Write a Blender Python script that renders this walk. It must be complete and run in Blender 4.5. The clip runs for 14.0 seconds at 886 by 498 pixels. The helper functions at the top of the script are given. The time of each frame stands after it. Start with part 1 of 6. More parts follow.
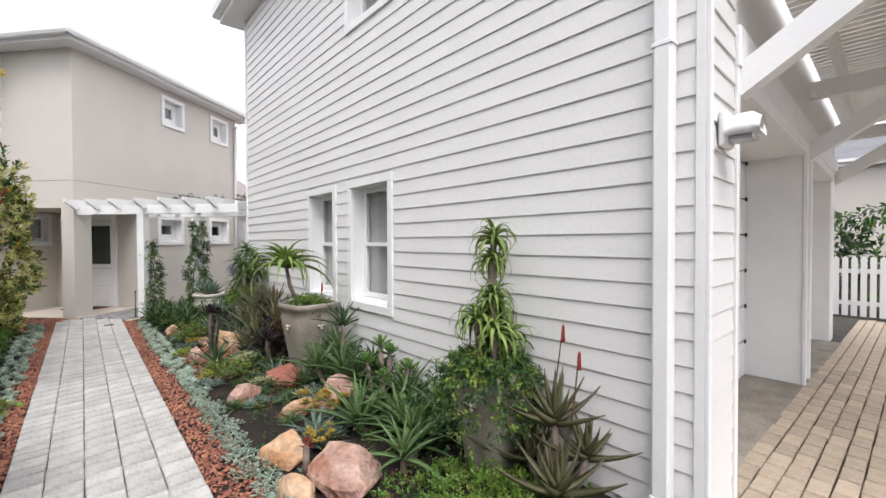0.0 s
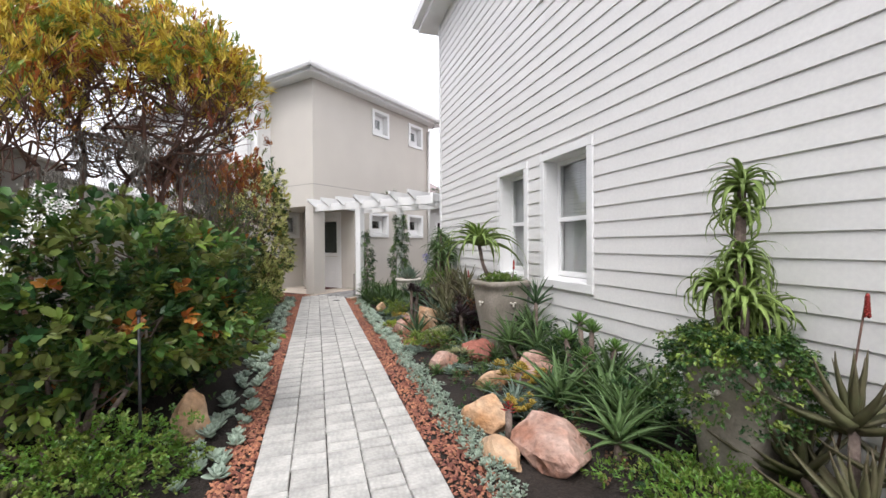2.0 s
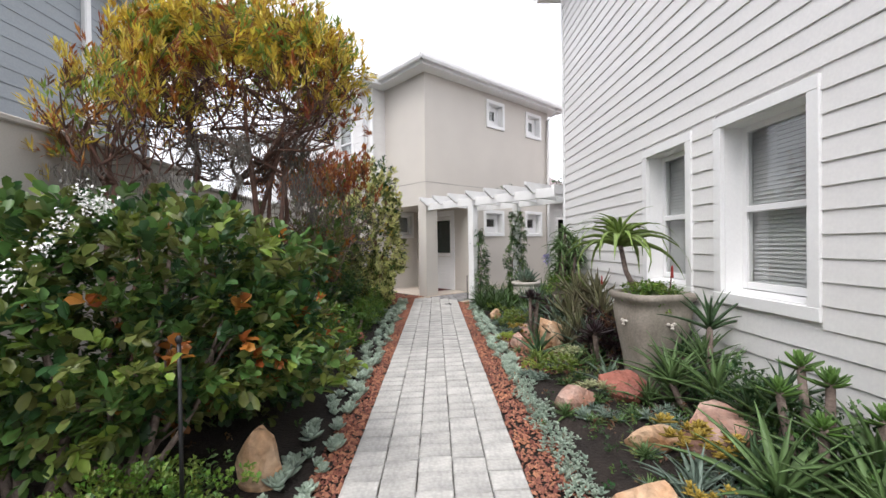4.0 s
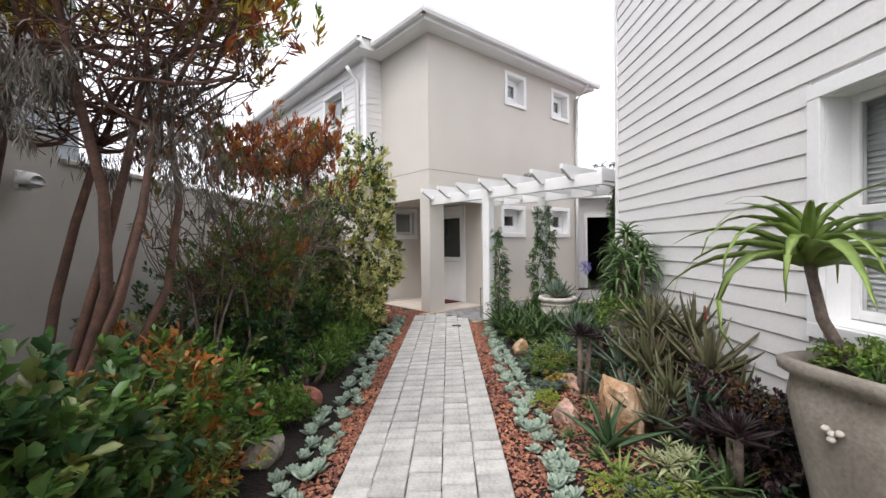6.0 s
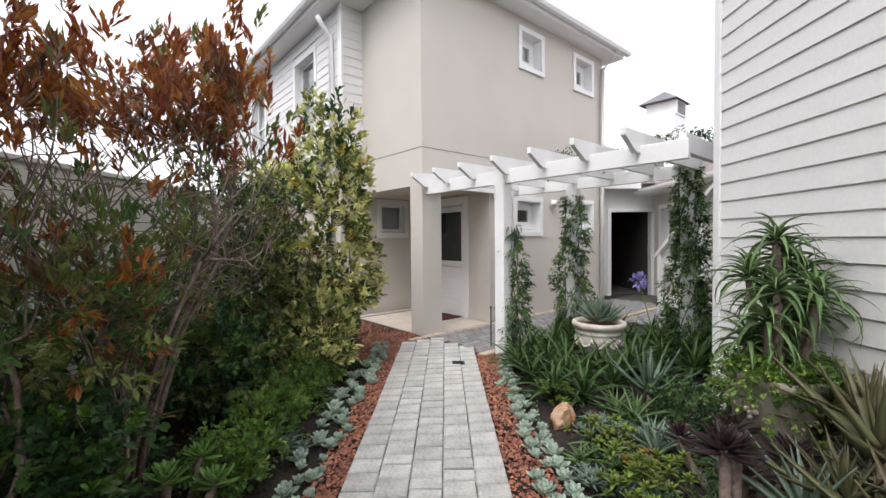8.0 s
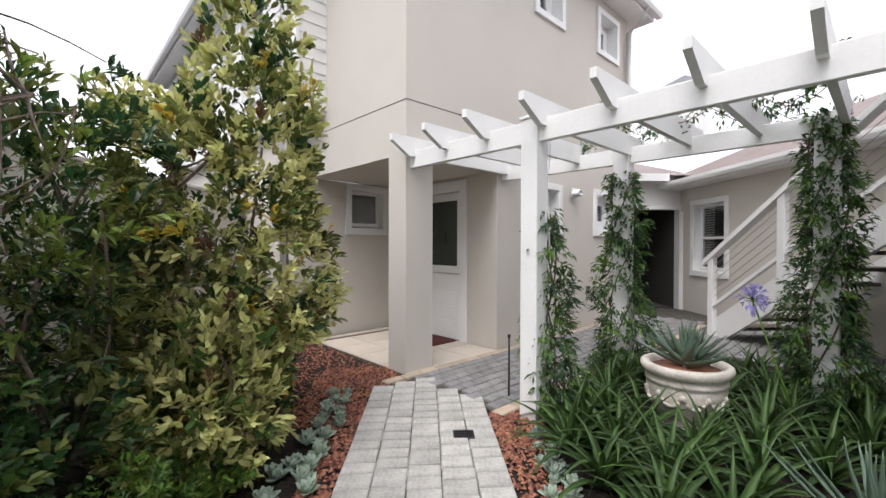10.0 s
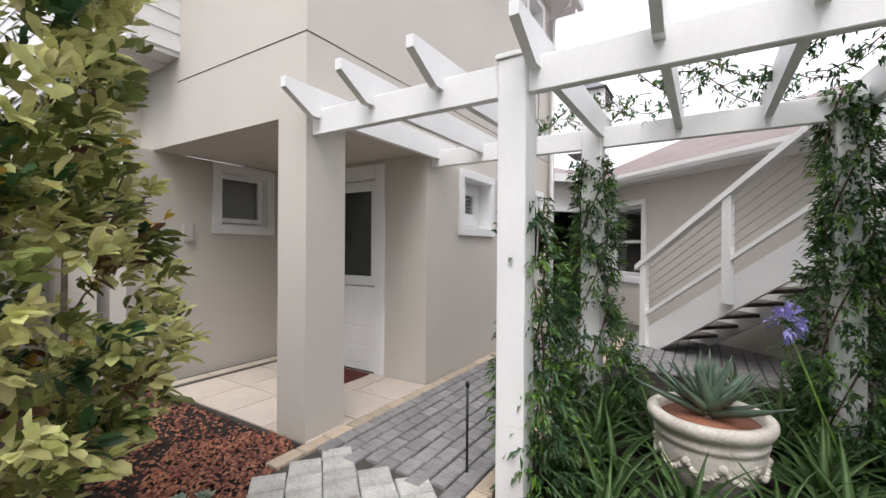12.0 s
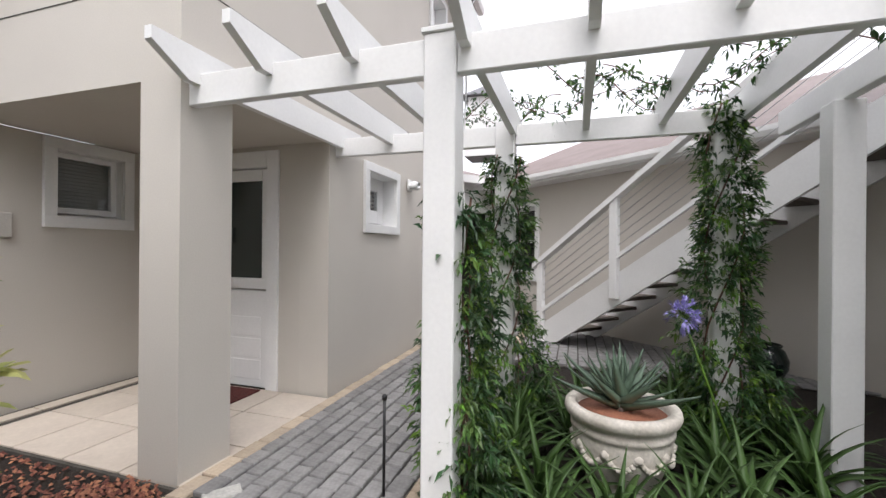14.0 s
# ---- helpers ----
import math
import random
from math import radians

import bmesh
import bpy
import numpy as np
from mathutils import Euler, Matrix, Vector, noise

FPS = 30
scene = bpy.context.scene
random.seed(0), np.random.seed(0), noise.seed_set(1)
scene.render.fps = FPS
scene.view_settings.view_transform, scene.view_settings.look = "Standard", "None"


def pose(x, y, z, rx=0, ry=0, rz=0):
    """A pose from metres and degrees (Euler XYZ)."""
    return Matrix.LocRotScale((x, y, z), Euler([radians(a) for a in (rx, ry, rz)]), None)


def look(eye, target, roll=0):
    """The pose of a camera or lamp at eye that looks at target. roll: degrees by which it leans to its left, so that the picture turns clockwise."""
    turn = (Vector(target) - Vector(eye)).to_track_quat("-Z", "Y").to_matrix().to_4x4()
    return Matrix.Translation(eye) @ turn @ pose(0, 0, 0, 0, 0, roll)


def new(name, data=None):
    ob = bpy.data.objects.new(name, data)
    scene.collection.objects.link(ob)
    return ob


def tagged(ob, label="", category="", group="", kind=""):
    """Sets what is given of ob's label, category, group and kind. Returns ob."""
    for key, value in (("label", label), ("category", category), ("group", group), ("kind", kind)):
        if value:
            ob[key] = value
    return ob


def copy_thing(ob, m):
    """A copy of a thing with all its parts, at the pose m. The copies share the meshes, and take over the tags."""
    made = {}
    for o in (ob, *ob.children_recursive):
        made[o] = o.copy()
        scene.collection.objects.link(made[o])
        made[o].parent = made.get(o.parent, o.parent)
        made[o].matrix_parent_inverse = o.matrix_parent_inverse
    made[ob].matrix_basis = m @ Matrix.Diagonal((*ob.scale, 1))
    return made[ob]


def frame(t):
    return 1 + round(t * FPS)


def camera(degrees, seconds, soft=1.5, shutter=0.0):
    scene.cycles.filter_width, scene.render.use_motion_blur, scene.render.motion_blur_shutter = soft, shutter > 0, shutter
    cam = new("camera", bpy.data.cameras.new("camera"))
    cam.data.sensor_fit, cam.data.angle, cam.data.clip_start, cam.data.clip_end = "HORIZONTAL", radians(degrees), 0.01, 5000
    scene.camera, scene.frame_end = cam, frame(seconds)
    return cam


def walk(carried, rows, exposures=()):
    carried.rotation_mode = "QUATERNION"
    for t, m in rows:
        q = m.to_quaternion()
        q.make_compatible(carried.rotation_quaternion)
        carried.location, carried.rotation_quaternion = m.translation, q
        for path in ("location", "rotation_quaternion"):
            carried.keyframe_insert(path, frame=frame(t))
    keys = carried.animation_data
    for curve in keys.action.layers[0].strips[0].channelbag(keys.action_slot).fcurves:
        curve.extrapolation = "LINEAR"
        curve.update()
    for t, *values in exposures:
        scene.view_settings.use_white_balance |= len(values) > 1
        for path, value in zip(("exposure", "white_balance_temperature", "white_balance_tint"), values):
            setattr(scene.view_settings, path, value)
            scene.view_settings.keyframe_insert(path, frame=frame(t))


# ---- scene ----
cam = camera(93.4, 14.0)
PATH = [
    (0, (0.296, 0.049, 1.462), (1.604, 1.562, 1.428), -0.2),
    (0.5, (0.241, 0.102, 1.432), (1.394, 1.736, 1.403), -0.4),
    (1, (0.221, 0.153, 1.369), (1.17, 1.913, 1.345), -0.3),
    (1.5, (0.223, 0.218, 1.251), (0.97, 2.073, 1.233), -0.3),
    (2, (0.241, 0.29, 1.189), (0.822, 2.204, 1.169), -0.4),
    (2.5, (0.294, 0.393, 1.172), (0.704, 2.35, 1.154), -0.6),
    (3, (0.356, 0.521, 1.166), (0.567, 2.509, 1.151), -0.5),
    (5.5, (0.456, 2.472, 1.3), (0.437, 4.472, 1.276), -0.8),
    (6, (0.52, 2.979, 1.288), (0.495, 4.979, 1.263), -0.7),
    (6.5, (0.486, 3.486, 1.276), (0.473, 5.486, 1.248), -0.6),
    (7, (0.549, 3.944, 1.294), (0.517, 5.944, 1.266), -0.8),
    (7.5, (0.575, 4.413, 1.304), (0.54, 6.412, 1.278), -0.8),
    (8, (0.498, 4.832, 1.38), (0.487, 6.831, 1.332), -0.5),
    (10.3, (0.362, 6.886, 1.26), (0.473, 8.883, 1.243), 0.4),
    (10.5, (0.333, 7.041, 1.267), (0.492, 9.034, 1.249), 0.2),
    (11, (0.289, 7.387, 1.271), (0.576, 9.366, 1.256), 0.3),
    (11.5, (0.272, 7.657, 1.272), (0.698, 9.611, 1.261), 0.4),
    (12, (0.251, 7.838, 1.282), (0.831, 9.753, 1.276), 0.4),
    (12.5, (0.24, 7.978, 1.292), (0.966, 9.842, 1.287), 0.5),
    (13, (0.239, 8.073, 1.281), (1.098, 9.879, 1.278), 0.6),
    (13.5, (0.231, 8.11, 1.265), (1.194, 9.863, 1.267), 0.6),
    (14, (0.224, 8.105, 1.262), (1.266, 9.813, 1.262), 0.5),
]
walk(cam, [(t, look(eye, target, roll)) for t, eye, target, roll in PATH], [(0, 1.12, 6500, 14), (14, 1.12, 6500, 14)])

# ---- light ----
world = bpy.data.worlds.new("overcast_sky")
scene.world = world
world.use_nodes = True
wn, wl = world.node_tree.nodes, world.node_tree.links
sky = wn.new("ShaderNodeTexSky")
sky.sky_type, sky.sun_disc = "NISHITA", False
sky.sun_elevation, sky.sun_rotation = radians(58), radians(200)
sky.dust_density, sky.air_density, sky.ozone_density = 6.0, 1.0, 0.6
desat = wn.new("ShaderNodeHueSaturation")
desat.inputs["Saturation"].default_value = 0.12
veil = wn.new("ShaderNodeMixRGB")
veil.inputs[0].default_value, veil.inputs[2].default_value = 0.65, (9.4, 9.75, 10.4, 1)
wl.new(sky.outputs[0], desat.inputs["Color"])
wl.new(desat.outputs[0], veil.inputs[1])
wl.new(veil.outputs[0], wn["Background"].inputs["Color"])
wn["Background"].inputs["Strength"].default_value = 0.1
sun = new("sun", bpy.data.lights.new("sun", "SUN"))
sun.data.energy, sun.data.angle, sun.data.color = 0.9, radians(35), (1.0, 0.985, 0.96)
sun.matrix_world = look((0, 0, 20), (0.35 * 20, 0.5 * 20, 0.0))


# ---- materials ----
def mat(name, c1, c2=None, rough=0.6, scale=6.0, fine=60.0, var=0.15, bump=0.15, depth=0.003, island=0.0, rnd=0.0, metal=0.0, leaf=0.0, spec=0.4, stretch=(1, 1, 1), hue=0.0, coat=0.0):
    """A procedural surface: two colours by broad noise, fine grain, relief, and a shift per piece."""
    m = bpy.data.materials.new(name)
    m.use_nodes = True
    n, l = m.node_tree.nodes, m.node_tree.links
    p = n["Principled BSDF"]
    c2 = c2 or tuple(c * (1 - var) for c in c1)
    co = n.new("ShaderNodeTexCoord")
    mp = n.new("ShaderNodeMapping")
    mp.inputs["Scale"].default_value = stretch
    l.new(co.outputs["Object"], mp.inputs[0])
    a, b = n.new("ShaderNodeTexNoise"), n.new("ShaderNodeTexNoise")
    a.inputs["Scale"].default_value, a.inputs["Detail"].default_value = scale, 4
    b.inputs["Scale"].default_value, b.inputs["Detail"].default_value = fine, 3
    l.new(mp.outputs[0], a.inputs["Vector"]), l.new(mp.outputs[0], b.inputs["Vector"])
    ramp = n.new("ShaderNodeMapRange")
    ramp.inputs[1].default_value, ramp.inputs[2].default_value = 0.35, 0.65
    l.new(a.outputs["Fac"], ramp.inputs[0])
    mix = n.new("ShaderNodeMixRGB")
    mix.inputs[1].default_value, mix.inputs[2].default_value = (*c1, 1), (*c2, 1)
    l.new(ramp.outputs[0], mix.inputs[0])
    hsv = n.new("ShaderNodeHueSaturation")
    l.new(mix.outputs[0], hsv.inputs["Color"])
    grain = n.new("ShaderNodeMapRange")
    grain.inputs[1].default_value, grain.inputs[2].default_value = 0.3, 0.7
    grain.inputs[3].default_value, grain.inputs[4].default_value = 1 - var, 1 + var
    l.new(b.outputs["Fac"], grain.inputs[0])
    value = grain.outputs[0]
    for amount, node, socket in ((island, "ShaderNodeNewGeometry", "Random Per Island"), (rnd, "ShaderNodeObjectInfo", "Random")):
        if amount:
            src = n.new(node)
            r = n.new("ShaderNodeMapRange")
            r.inputs[3].default_value, r.inputs[4].default_value = 1 - amount, 1 + amount
            l.new(src.outputs[socket], r.inputs[0])
            mul = n.new("ShaderNodeMath")
            mul.operation = "MULTIPLY"
            l.new(value, mul.inputs[0]), l.new(r.outputs[0], mul.inputs[1])
            value = mul.outputs[0]
            if hue:
                h = n.new("ShaderNodeMapRange")
                h.inputs[3].default_value, h.inputs[4].default_value = 0.5 - hue, 0.5 + hue
                l.new(src.outputs[socket], h.inputs[0]), l.new(h.outputs[0], hsv.inputs["Hue"])
    l.new(value, hsv.inputs["Value"])
    l.new(hsv.outputs[0], p.inputs["Base Color"])
    p.inputs["Roughness"].default_value, p.inputs["Metallic"].default_value = rough, metal
    p.inputs["Specular IOR Level"].default_value = spec
    p.inputs["Coat Weight"].default_value = coat
    if bump:
        bp = n.new("ShaderNodeBump")
        bp.inputs["Strength"].default_value, bp.inputs["Distance"].default_value = bump, depth
        l.new(b.outputs["Fac"], bp.inputs["Height"]), l.new(bp.outputs[0], p.inputs["Normal"])
    if leaf:
        tr, ms = n.new("ShaderNodeBsdfTranslucent"), n.new("ShaderNodeMixShader")
        l.new(hsv.outputs[0], tr.inputs["Color"])
        ms.inputs[0].default_value = leaf
        l.new(p.outputs[0], ms.inputs[1]), l.new(tr.outputs[0], ms.inputs[2])
        l.new(ms.outputs[0], n["Material Output"].inputs["Surface"])
    return m


M_BOARD = mat("painted_board", (0.76, 0.75, 0.73), (0.72, 0.71, 0.695), 0.5, 3, 45, 0.02, 0.35, 0.004, stretch=(14, 1, 14), rnd=0.015)
M_WHITE = mat("white_paint", (0.83, 0.83, 0.82), (0.79, 0.79, 0.78), 0.4, 3, 50, 0.02, 0.1, 0.002)
M_SASH = mat("white_sash", (0.82, 0.82, 0.81), (0.80, 0.80, 0.80), 0.3, 3, 50, 0.01, 0.03, 0.001)
M_PLASTER = mat("beige_plaster", (0.60, 0.565, 0.51), (0.565, 0.53, 0.48), 0.85, 0.9, 120, 0.03, 0.25, 0.003)
M_FENCE_WALL = mat("boundary_plaster", (0.56, 0.53, 0.49), (0.48, 0.46, 0.42), 0.9, 1.3, 90, 0.05, 0.3, 0.004)
M_GREYBOARD = mat("grey_board", (0.30, 0.33, 0.35), (0.27, 0.30, 0.32), 0.6, 3, 45, 0.03, 0.2, 0.003, stretch=(10, 1, 10), rnd=0.03)
M_ROOF = mat("dark_roof_sheet", (0.16, 0.16, 0.17), (0.12, 0.12, 0.13), 0.5, 2, 40, 0.05, 0.1)
M_REDROOF = mat("faded_red_roof_sheet", (0.25, 0.20, 0.19), (0.21, 0.165, 0.155), 0.55, 2, 40, 0.06, 0.1)
M_PAVER = mat("grey_stone_paver", (0.47, 0.46, 0.43), (0.36, 0.355, 0.335), 0.8, 9, 45, 0.16, 0.6, 0.006, rnd=0.12)
M_COBBLE = mat("dark_grey_cobble", (0.25, 0.245, 0.24), (0.19, 0.185, 0.185), 0.8, 9, 45, 0.15, 0.6, 0.006, rnd=0.16)
M_CLAY = mat("tan_clay_paver", (0.47, 0.385, 0.29), (0.40, 0.325, 0.25), 0.85, 9, 50, 0.12, 0.5, 0.005, rnd=0.14)
M_TILE = mat("cream_tile", (0.60, 0.53, 0.45), (0.55, 0.48, 0.41), 0.45, 3, 40, 0.05, 0.1, 0.002, rnd=0.04)
M_JOINT = mat("sandy_joint", (0.09, 0.082, 0.07), (0.06, 0.055, 0.048), 0.95, 6, 80, 0.2, 0.5)
M_SOIL = mat("dark_garden_soil", (0.030, 0.022, 0.017), (0.016, 0.012, 0.010), 0.95, 3, 50, 0.4, 1.0, 0.02)
M_CHIP = mat("red_stone_chip", (0.32, 0.13, 0.08), (0.23, 0.095, 0.065), 0.8, 3, 70, 0.2, 0.3, island=0.55, hue=0.015)
M_ROCK = mat("pink_quartzite", (0.47, 0.33, 0.27), (0.31, 0.15, 0.10), 0.75, 5, 22, 0.3, 0.9, 0.03, rnd=0.1)
M_ROCKY = mat("ochre_quartzite", (0.50, 0.36, 0.24), (0.37, 0.19, 0.085), 0.75, 4, 20, 0.28, 0.9, 0.03, rnd=0.1)
M_ROCKR = mat("red_quartzite", (0.36, 0.13, 0.09), (0.22, 0.08, 0.06), 0.75, 5, 20, 0.3, 0.9, 0.03)
M_STONE = mat("cast_stone_pot", (0.33, 0.295, 0.25), (0.24, 0.21, 0.175), 0.9, 4, 50, 0.15, 0.5, 0.006)
M_POTPALE = mat("pale_cast_stone", (0.62, 0.58, 0.52), (0.50, 0.46, 0.40), 0.85, 7, 50, 0.12, 0.4, 0.005)
M_BARK = mat("grey_bark", (0.23, 0.18, 0.15), (0.13, 0.095, 0.08), 0.9, 12, 60, 0.25, 0.8, 0.01)
M_TWIG = mat("red_brown_twig", (0.17, 0.09, 0.065), (0.10, 0.06, 0.048), 0.85, 12, 60, 0.2, 0.5)
M_MOSS = mat("grey_beard_moss", (0.16, 0.145, 0.125), (0.12, 0.11, 0.095), 0.95, 12, 60, 0.2, 0, island=0.3)
M_METAL = mat("dark_metal", (0.04, 0.04, 0.042), None, 0.45, 5, 50, 0.1, 0.05, metal=0.6)
M_STEEL = mat("steel_cable", (0.45, 0.45, 0.45), None, 0.35, 5, 50, 0.05, 0.05, metal=1.0)
M_BLIND = mat("blind_slat", (0.60, 0.60, 0.60), (0.55, 0.55, 0.55), 0.5, 3, 40, 0.03, 0.02)
M_SHUTTER = mat("dark_louvre", (0.09, 0.085, 0.08), None, 0.5, 3, 40, 0.05, 0.05)
M_MAT = mat("maroon_doormat", (0.10, 0.022, 0.018), (0.07, 0.016, 0.014), 1.0, 20, 200, 0.3, 0.8, 0.006)
# unlit room shade put into a near-black base colour
M_ROOMSHADE = mat("interior_shade_tone", (0.06, 0.055, 0.05), None, 0.8, 2, 30, 0.05, 0.05)
M_TREAD = mat("dark_timber_tread", (0.17, 0.14, 0.12), (0.12, 0.10, 0.085), 0.7, 6, 40, 0.12, 0.3, stretch=(1, 8, 8))
M_WOODWARM = mat("brown_timber", (0.28, 0.17, 0.10), (0.2, 0.12, 0.07), 0.6, 6, 40, 0.12, 0.3)

LEAF = dict(rough=0.38, scale=2.5, fine=25, var=0.12, bump=0.0, leaf=0.34, island=0.3, hue=0.02)
L_DEEP = mat("deep_green_leaf", (0.045, 0.10, 0.034), (0.028, 0.068, 0.025), **LEAF)
L_MID = mat("mid_green_leaf", (0.10, 0.185, 0.045), (0.065, 0.13, 0.034), **LEAF)
L_OLIVE = mat("olive_green_leaf", (0.185, 0.215, 0.06), (0.13, 0.155, 0.045), **LEAF)
L_LIME = mat("lime_leaf", (0.24, 0.32, 0.06), (0.17, 0.24, 0.05), **LEAF)
L_PALE = mat("pale_variegated_leaf", (0.70, 0.68, 0.32), (0.55, 0.56, 0.22), **LEAF)
L_YELLOW = mat("golden_yellow_leaf", (0.66, 0.47, 0.07), (0.52, 0.42, 0.075), **LEAF)
L_ORANGE = mat("rusty_orange_leaf", (0.42, 0.15, 0.035), (0.33, 0.13, 0.035), **LEAF)
L_RED = mat("bronze_red_leaf", (0.33, 0.095, 0.04), (0.23, 0.085, 0.035), **LEAF)
L_BROWN = mat("dry_brown_leaf", (0.19, 0.10, 0.055), (0.13, 0.07, 0.04), **LEAF)
L_FERN = mat("bright_fern_leaf", (0.15, 0.27, 0.04), (0.10, 0.19, 0.03), **LEAF)
SUCC = dict(rough=0.5, scale=4, fine=30, var=0.08, bump=0.05, island=0.14, rnd=0.12, leaf=0.06)
S_BLUE = mat("blue_green_succulent", (0.36, 0.44, 0.35), (0.25, 0.34, 0.265), **SUCC)
S_GREY = mat("grey_green_succulent", (0.19, 0.25, 0.20), (0.13, 0.19, 0.15), **SUCC)
S_ALOE = mat("aloe_green", (0.13, 0.215, 0.075), (0.09, 0.155, 0.055), **SUCC)
S_ALOED = mat("dark_aloe_green", (0.065, 0.125, 0.05), (0.045, 0.09, 0.04), **SUCC)
S_ALOEB = mat("blue_aloe_green", (0.15, 0.215, 0.15), (0.11, 0.165, 0.12), **SUCC)
S_OLIVE = mat("olive_aloe", (0.12, 0.13, 0.06), (0.105, 0.085, 0.05), **SUCC)
S_TREEALOE = mat("tree_aloe_green", (0.22, 0.31, 0.075), (0.15, 0.225, 0.055), **SUCC)
S_LIME = mat("lime_sedum", (0.34, 0.42, 0.05), (0.25, 0.33, 0.05), **SUCC)
S_GOLD = mat("golden_sedum", (0.46, 0.31, 0.05), (0.33, 0.26, 0.05), **SUCC)
S_AEON = mat("green_aeonium", (0.13, 0.25, 0.05), (0.09, 0.18, 0.04), **SUCC)
S_BLACK = mat("black_aeonium", (0.035, 0.016, 0.018), (0.022, 0.012, 0.014), **SUCC)
S_CREAM = mat("cream_variegated_succulent", (0.42, 0.43, 0.24), (0.3, 0.34, 0.17), **SUCC)
S_STRAP = mat("strap_leaf_green", (0.062, 0.125, 0.028), (0.036, 0.075, 0.02), **SUCC)
P_WHITE = mat("white_petal", (0.80, 0.79, 0.78), None, 0.6, 5, 30, 0.04, 0)
P_RED = mat("red_petal", (0.36, 0.035, 0.025), (0.26, 0.03, 0.025), 0.6, 5, 30, 0.1, 0)
P_VIOLET = mat("violet_petal", (0.34, 0.30, 0.66), (0.42, 0.38, 0.72), 0.6, 5, 30, 0.1, 0, leaf=0.2)


def glass_material():
    m = bpy.data.materials.new("window_glass")
    m.use_nodes = True
    p = m.node_tree.nodes["Principled BSDF"]
    p.inputs["Base Color"].default_value = (0.9, 0.93, 0.92, 1)
    p.inputs["Transmission Weight"].default_value = 1.0
    p.inputs["Roughness"].default_value, p.inputs["IOR"].default_value = 0.0, 1.45
    return m


M_GLASS = glass_material()
M_TINT = mat("dark_tinted_glass", (0.012, 0.022, 0.018), None, 0.06, 2, 20, 0.02, 0.0, spec=0.6)


# ---- mesh tools ----
class Shape:
    """Collects faces, each with a material slot, and makes one mesh of them."""

    def __init__(self, *mats):
        self.v, self.f, self.s, self.mats, self.smooth = [], [], [], mats, []

    def add(self, verts, faces, slot=0, smooth=False):
        o = len(self.v)
        self.v.extend([tuple(p) for p in verts])
        self.f.extend([tuple(i + o for i in f) for f in faces])
        self.s.extend([slot] * len(faces))
        self.smooth.extend([smooth] * len(faces))
        return self

    def box(self, a, b, slot=0, bevel=0.0, m=None):
        (x0, y0, z0), (x1, y1, z1) = a, b
        c = bevel
        if not c:
            vs = [(x, y, z) for z in (z0, z1) for x, y in ((x0, y0), (x1, y0), (x1, y1), (x0, y1))]
            fs = [(3, 2, 1, 0), (4, 5, 6, 7), (0, 1, 5, 4), (1, 2, 6, 5), (2, 3, 7, 6), (3, 0, 4, 7)]
        else:
            ring = lambda d, z: [(x0 + d, y0 + d, z), (x1 - d, y0 + d, z), (x1 - d, y1 - d, z), (x0 + d, y1 - d, z)]
            oct_ = lambda z: [(x0 + c, y0, z), (x1 - c, y0, z), (x1, y0 + c, z), (x1, y1 - c, z), (x1 - c, y1, z), (x0 + c, y1, z), (x0, y1 - c, z), (x0, y0 + c, z)]
            vs = ring(c, z0) + oct_(z0 + c) + oct_(z1 - c) + ring(c, z1)
            fs = [(3, 2, 1, 0), (20, 21, 22, 23)]
            fs += [(4 + i, 4 + (i + 1) % 8, 12 + (i + 1) % 8, 12 + i) for i in range(8)]
            for k in range(4):
                a0, b0 = 4 + 2 * k, 5 + 2 * k
                fs += [(k, (k + 1) % 4, b0, a0), ((k + 1) % 4, 4 + (2 * k + 2) % 8, b0)]
                fs += [(20 + k, a0 + 8, b0 + 8, 20 + (k + 1) % 4), (20 + (k + 1) % 4, b0 + 8, 12 + (2 * k + 2) % 8)]
        if m is not None:
            vs = [m @ Vector(p) for p in vs]
        return self.add(vs, fs, slot)

    def prism(self, outline, axis, lo, hi, slot=0, m=None):
        """An outline (two coordinates) drawn out along an axis."""
        put = {"x": lambda p, d: (d, p[0], p[1]), "y": lambda p, d: (p[0], d, p[1]), "z": lambda p, d: (p[0], p[1], d)}[axis]
        k = len(outline)
        vs = [put(p, lo) for p in outline] + [put(p, hi) for p in outline]
        fs = [tuple(range(k))[::-1], tuple(range(k, 2 * k))] + [(i, (i + 1) % k, k + (i + 1) % k, k + i) for i in range(k)]
        if m is not None:
            vs = [m @ Vector(p) for p in vs]
        return self.add(vs, fs, slot)

    def tube(self, points, radii, sides=6, slot=0):
        pts = [Vector(p) for p in points]
        vs, fs = [], []
        for i, p in enumerate(pts):
            d = (pts[min(i + 1, len(pts) - 1)] - pts[max(i - 1, 0)]).normalized()
            a = d.orthogonal().normalized()
            b = d.cross(a)
            r = radii[i] if isinstance(radii, (list, tuple)) else radii
            vs += [p + r * (math.cos(2 * math.pi * k / sides) * a + math.sin(2 * math.pi * k / sides) * b) for k in range(sides)]
        for i in range(len(pts) - 1):
            fs += [(i * sides + k, i * sides + (k + 1) % sides, (i + 1) * sides + (k + 1) % sides, (i + 1) * sides + k) for k in range(sides)]
        fs += [tuple(range(sides))[::-1], tuple(range((len(pts) - 1) * sides, len(pts) * sides))]
        return self.add(vs, fs, slot, True)

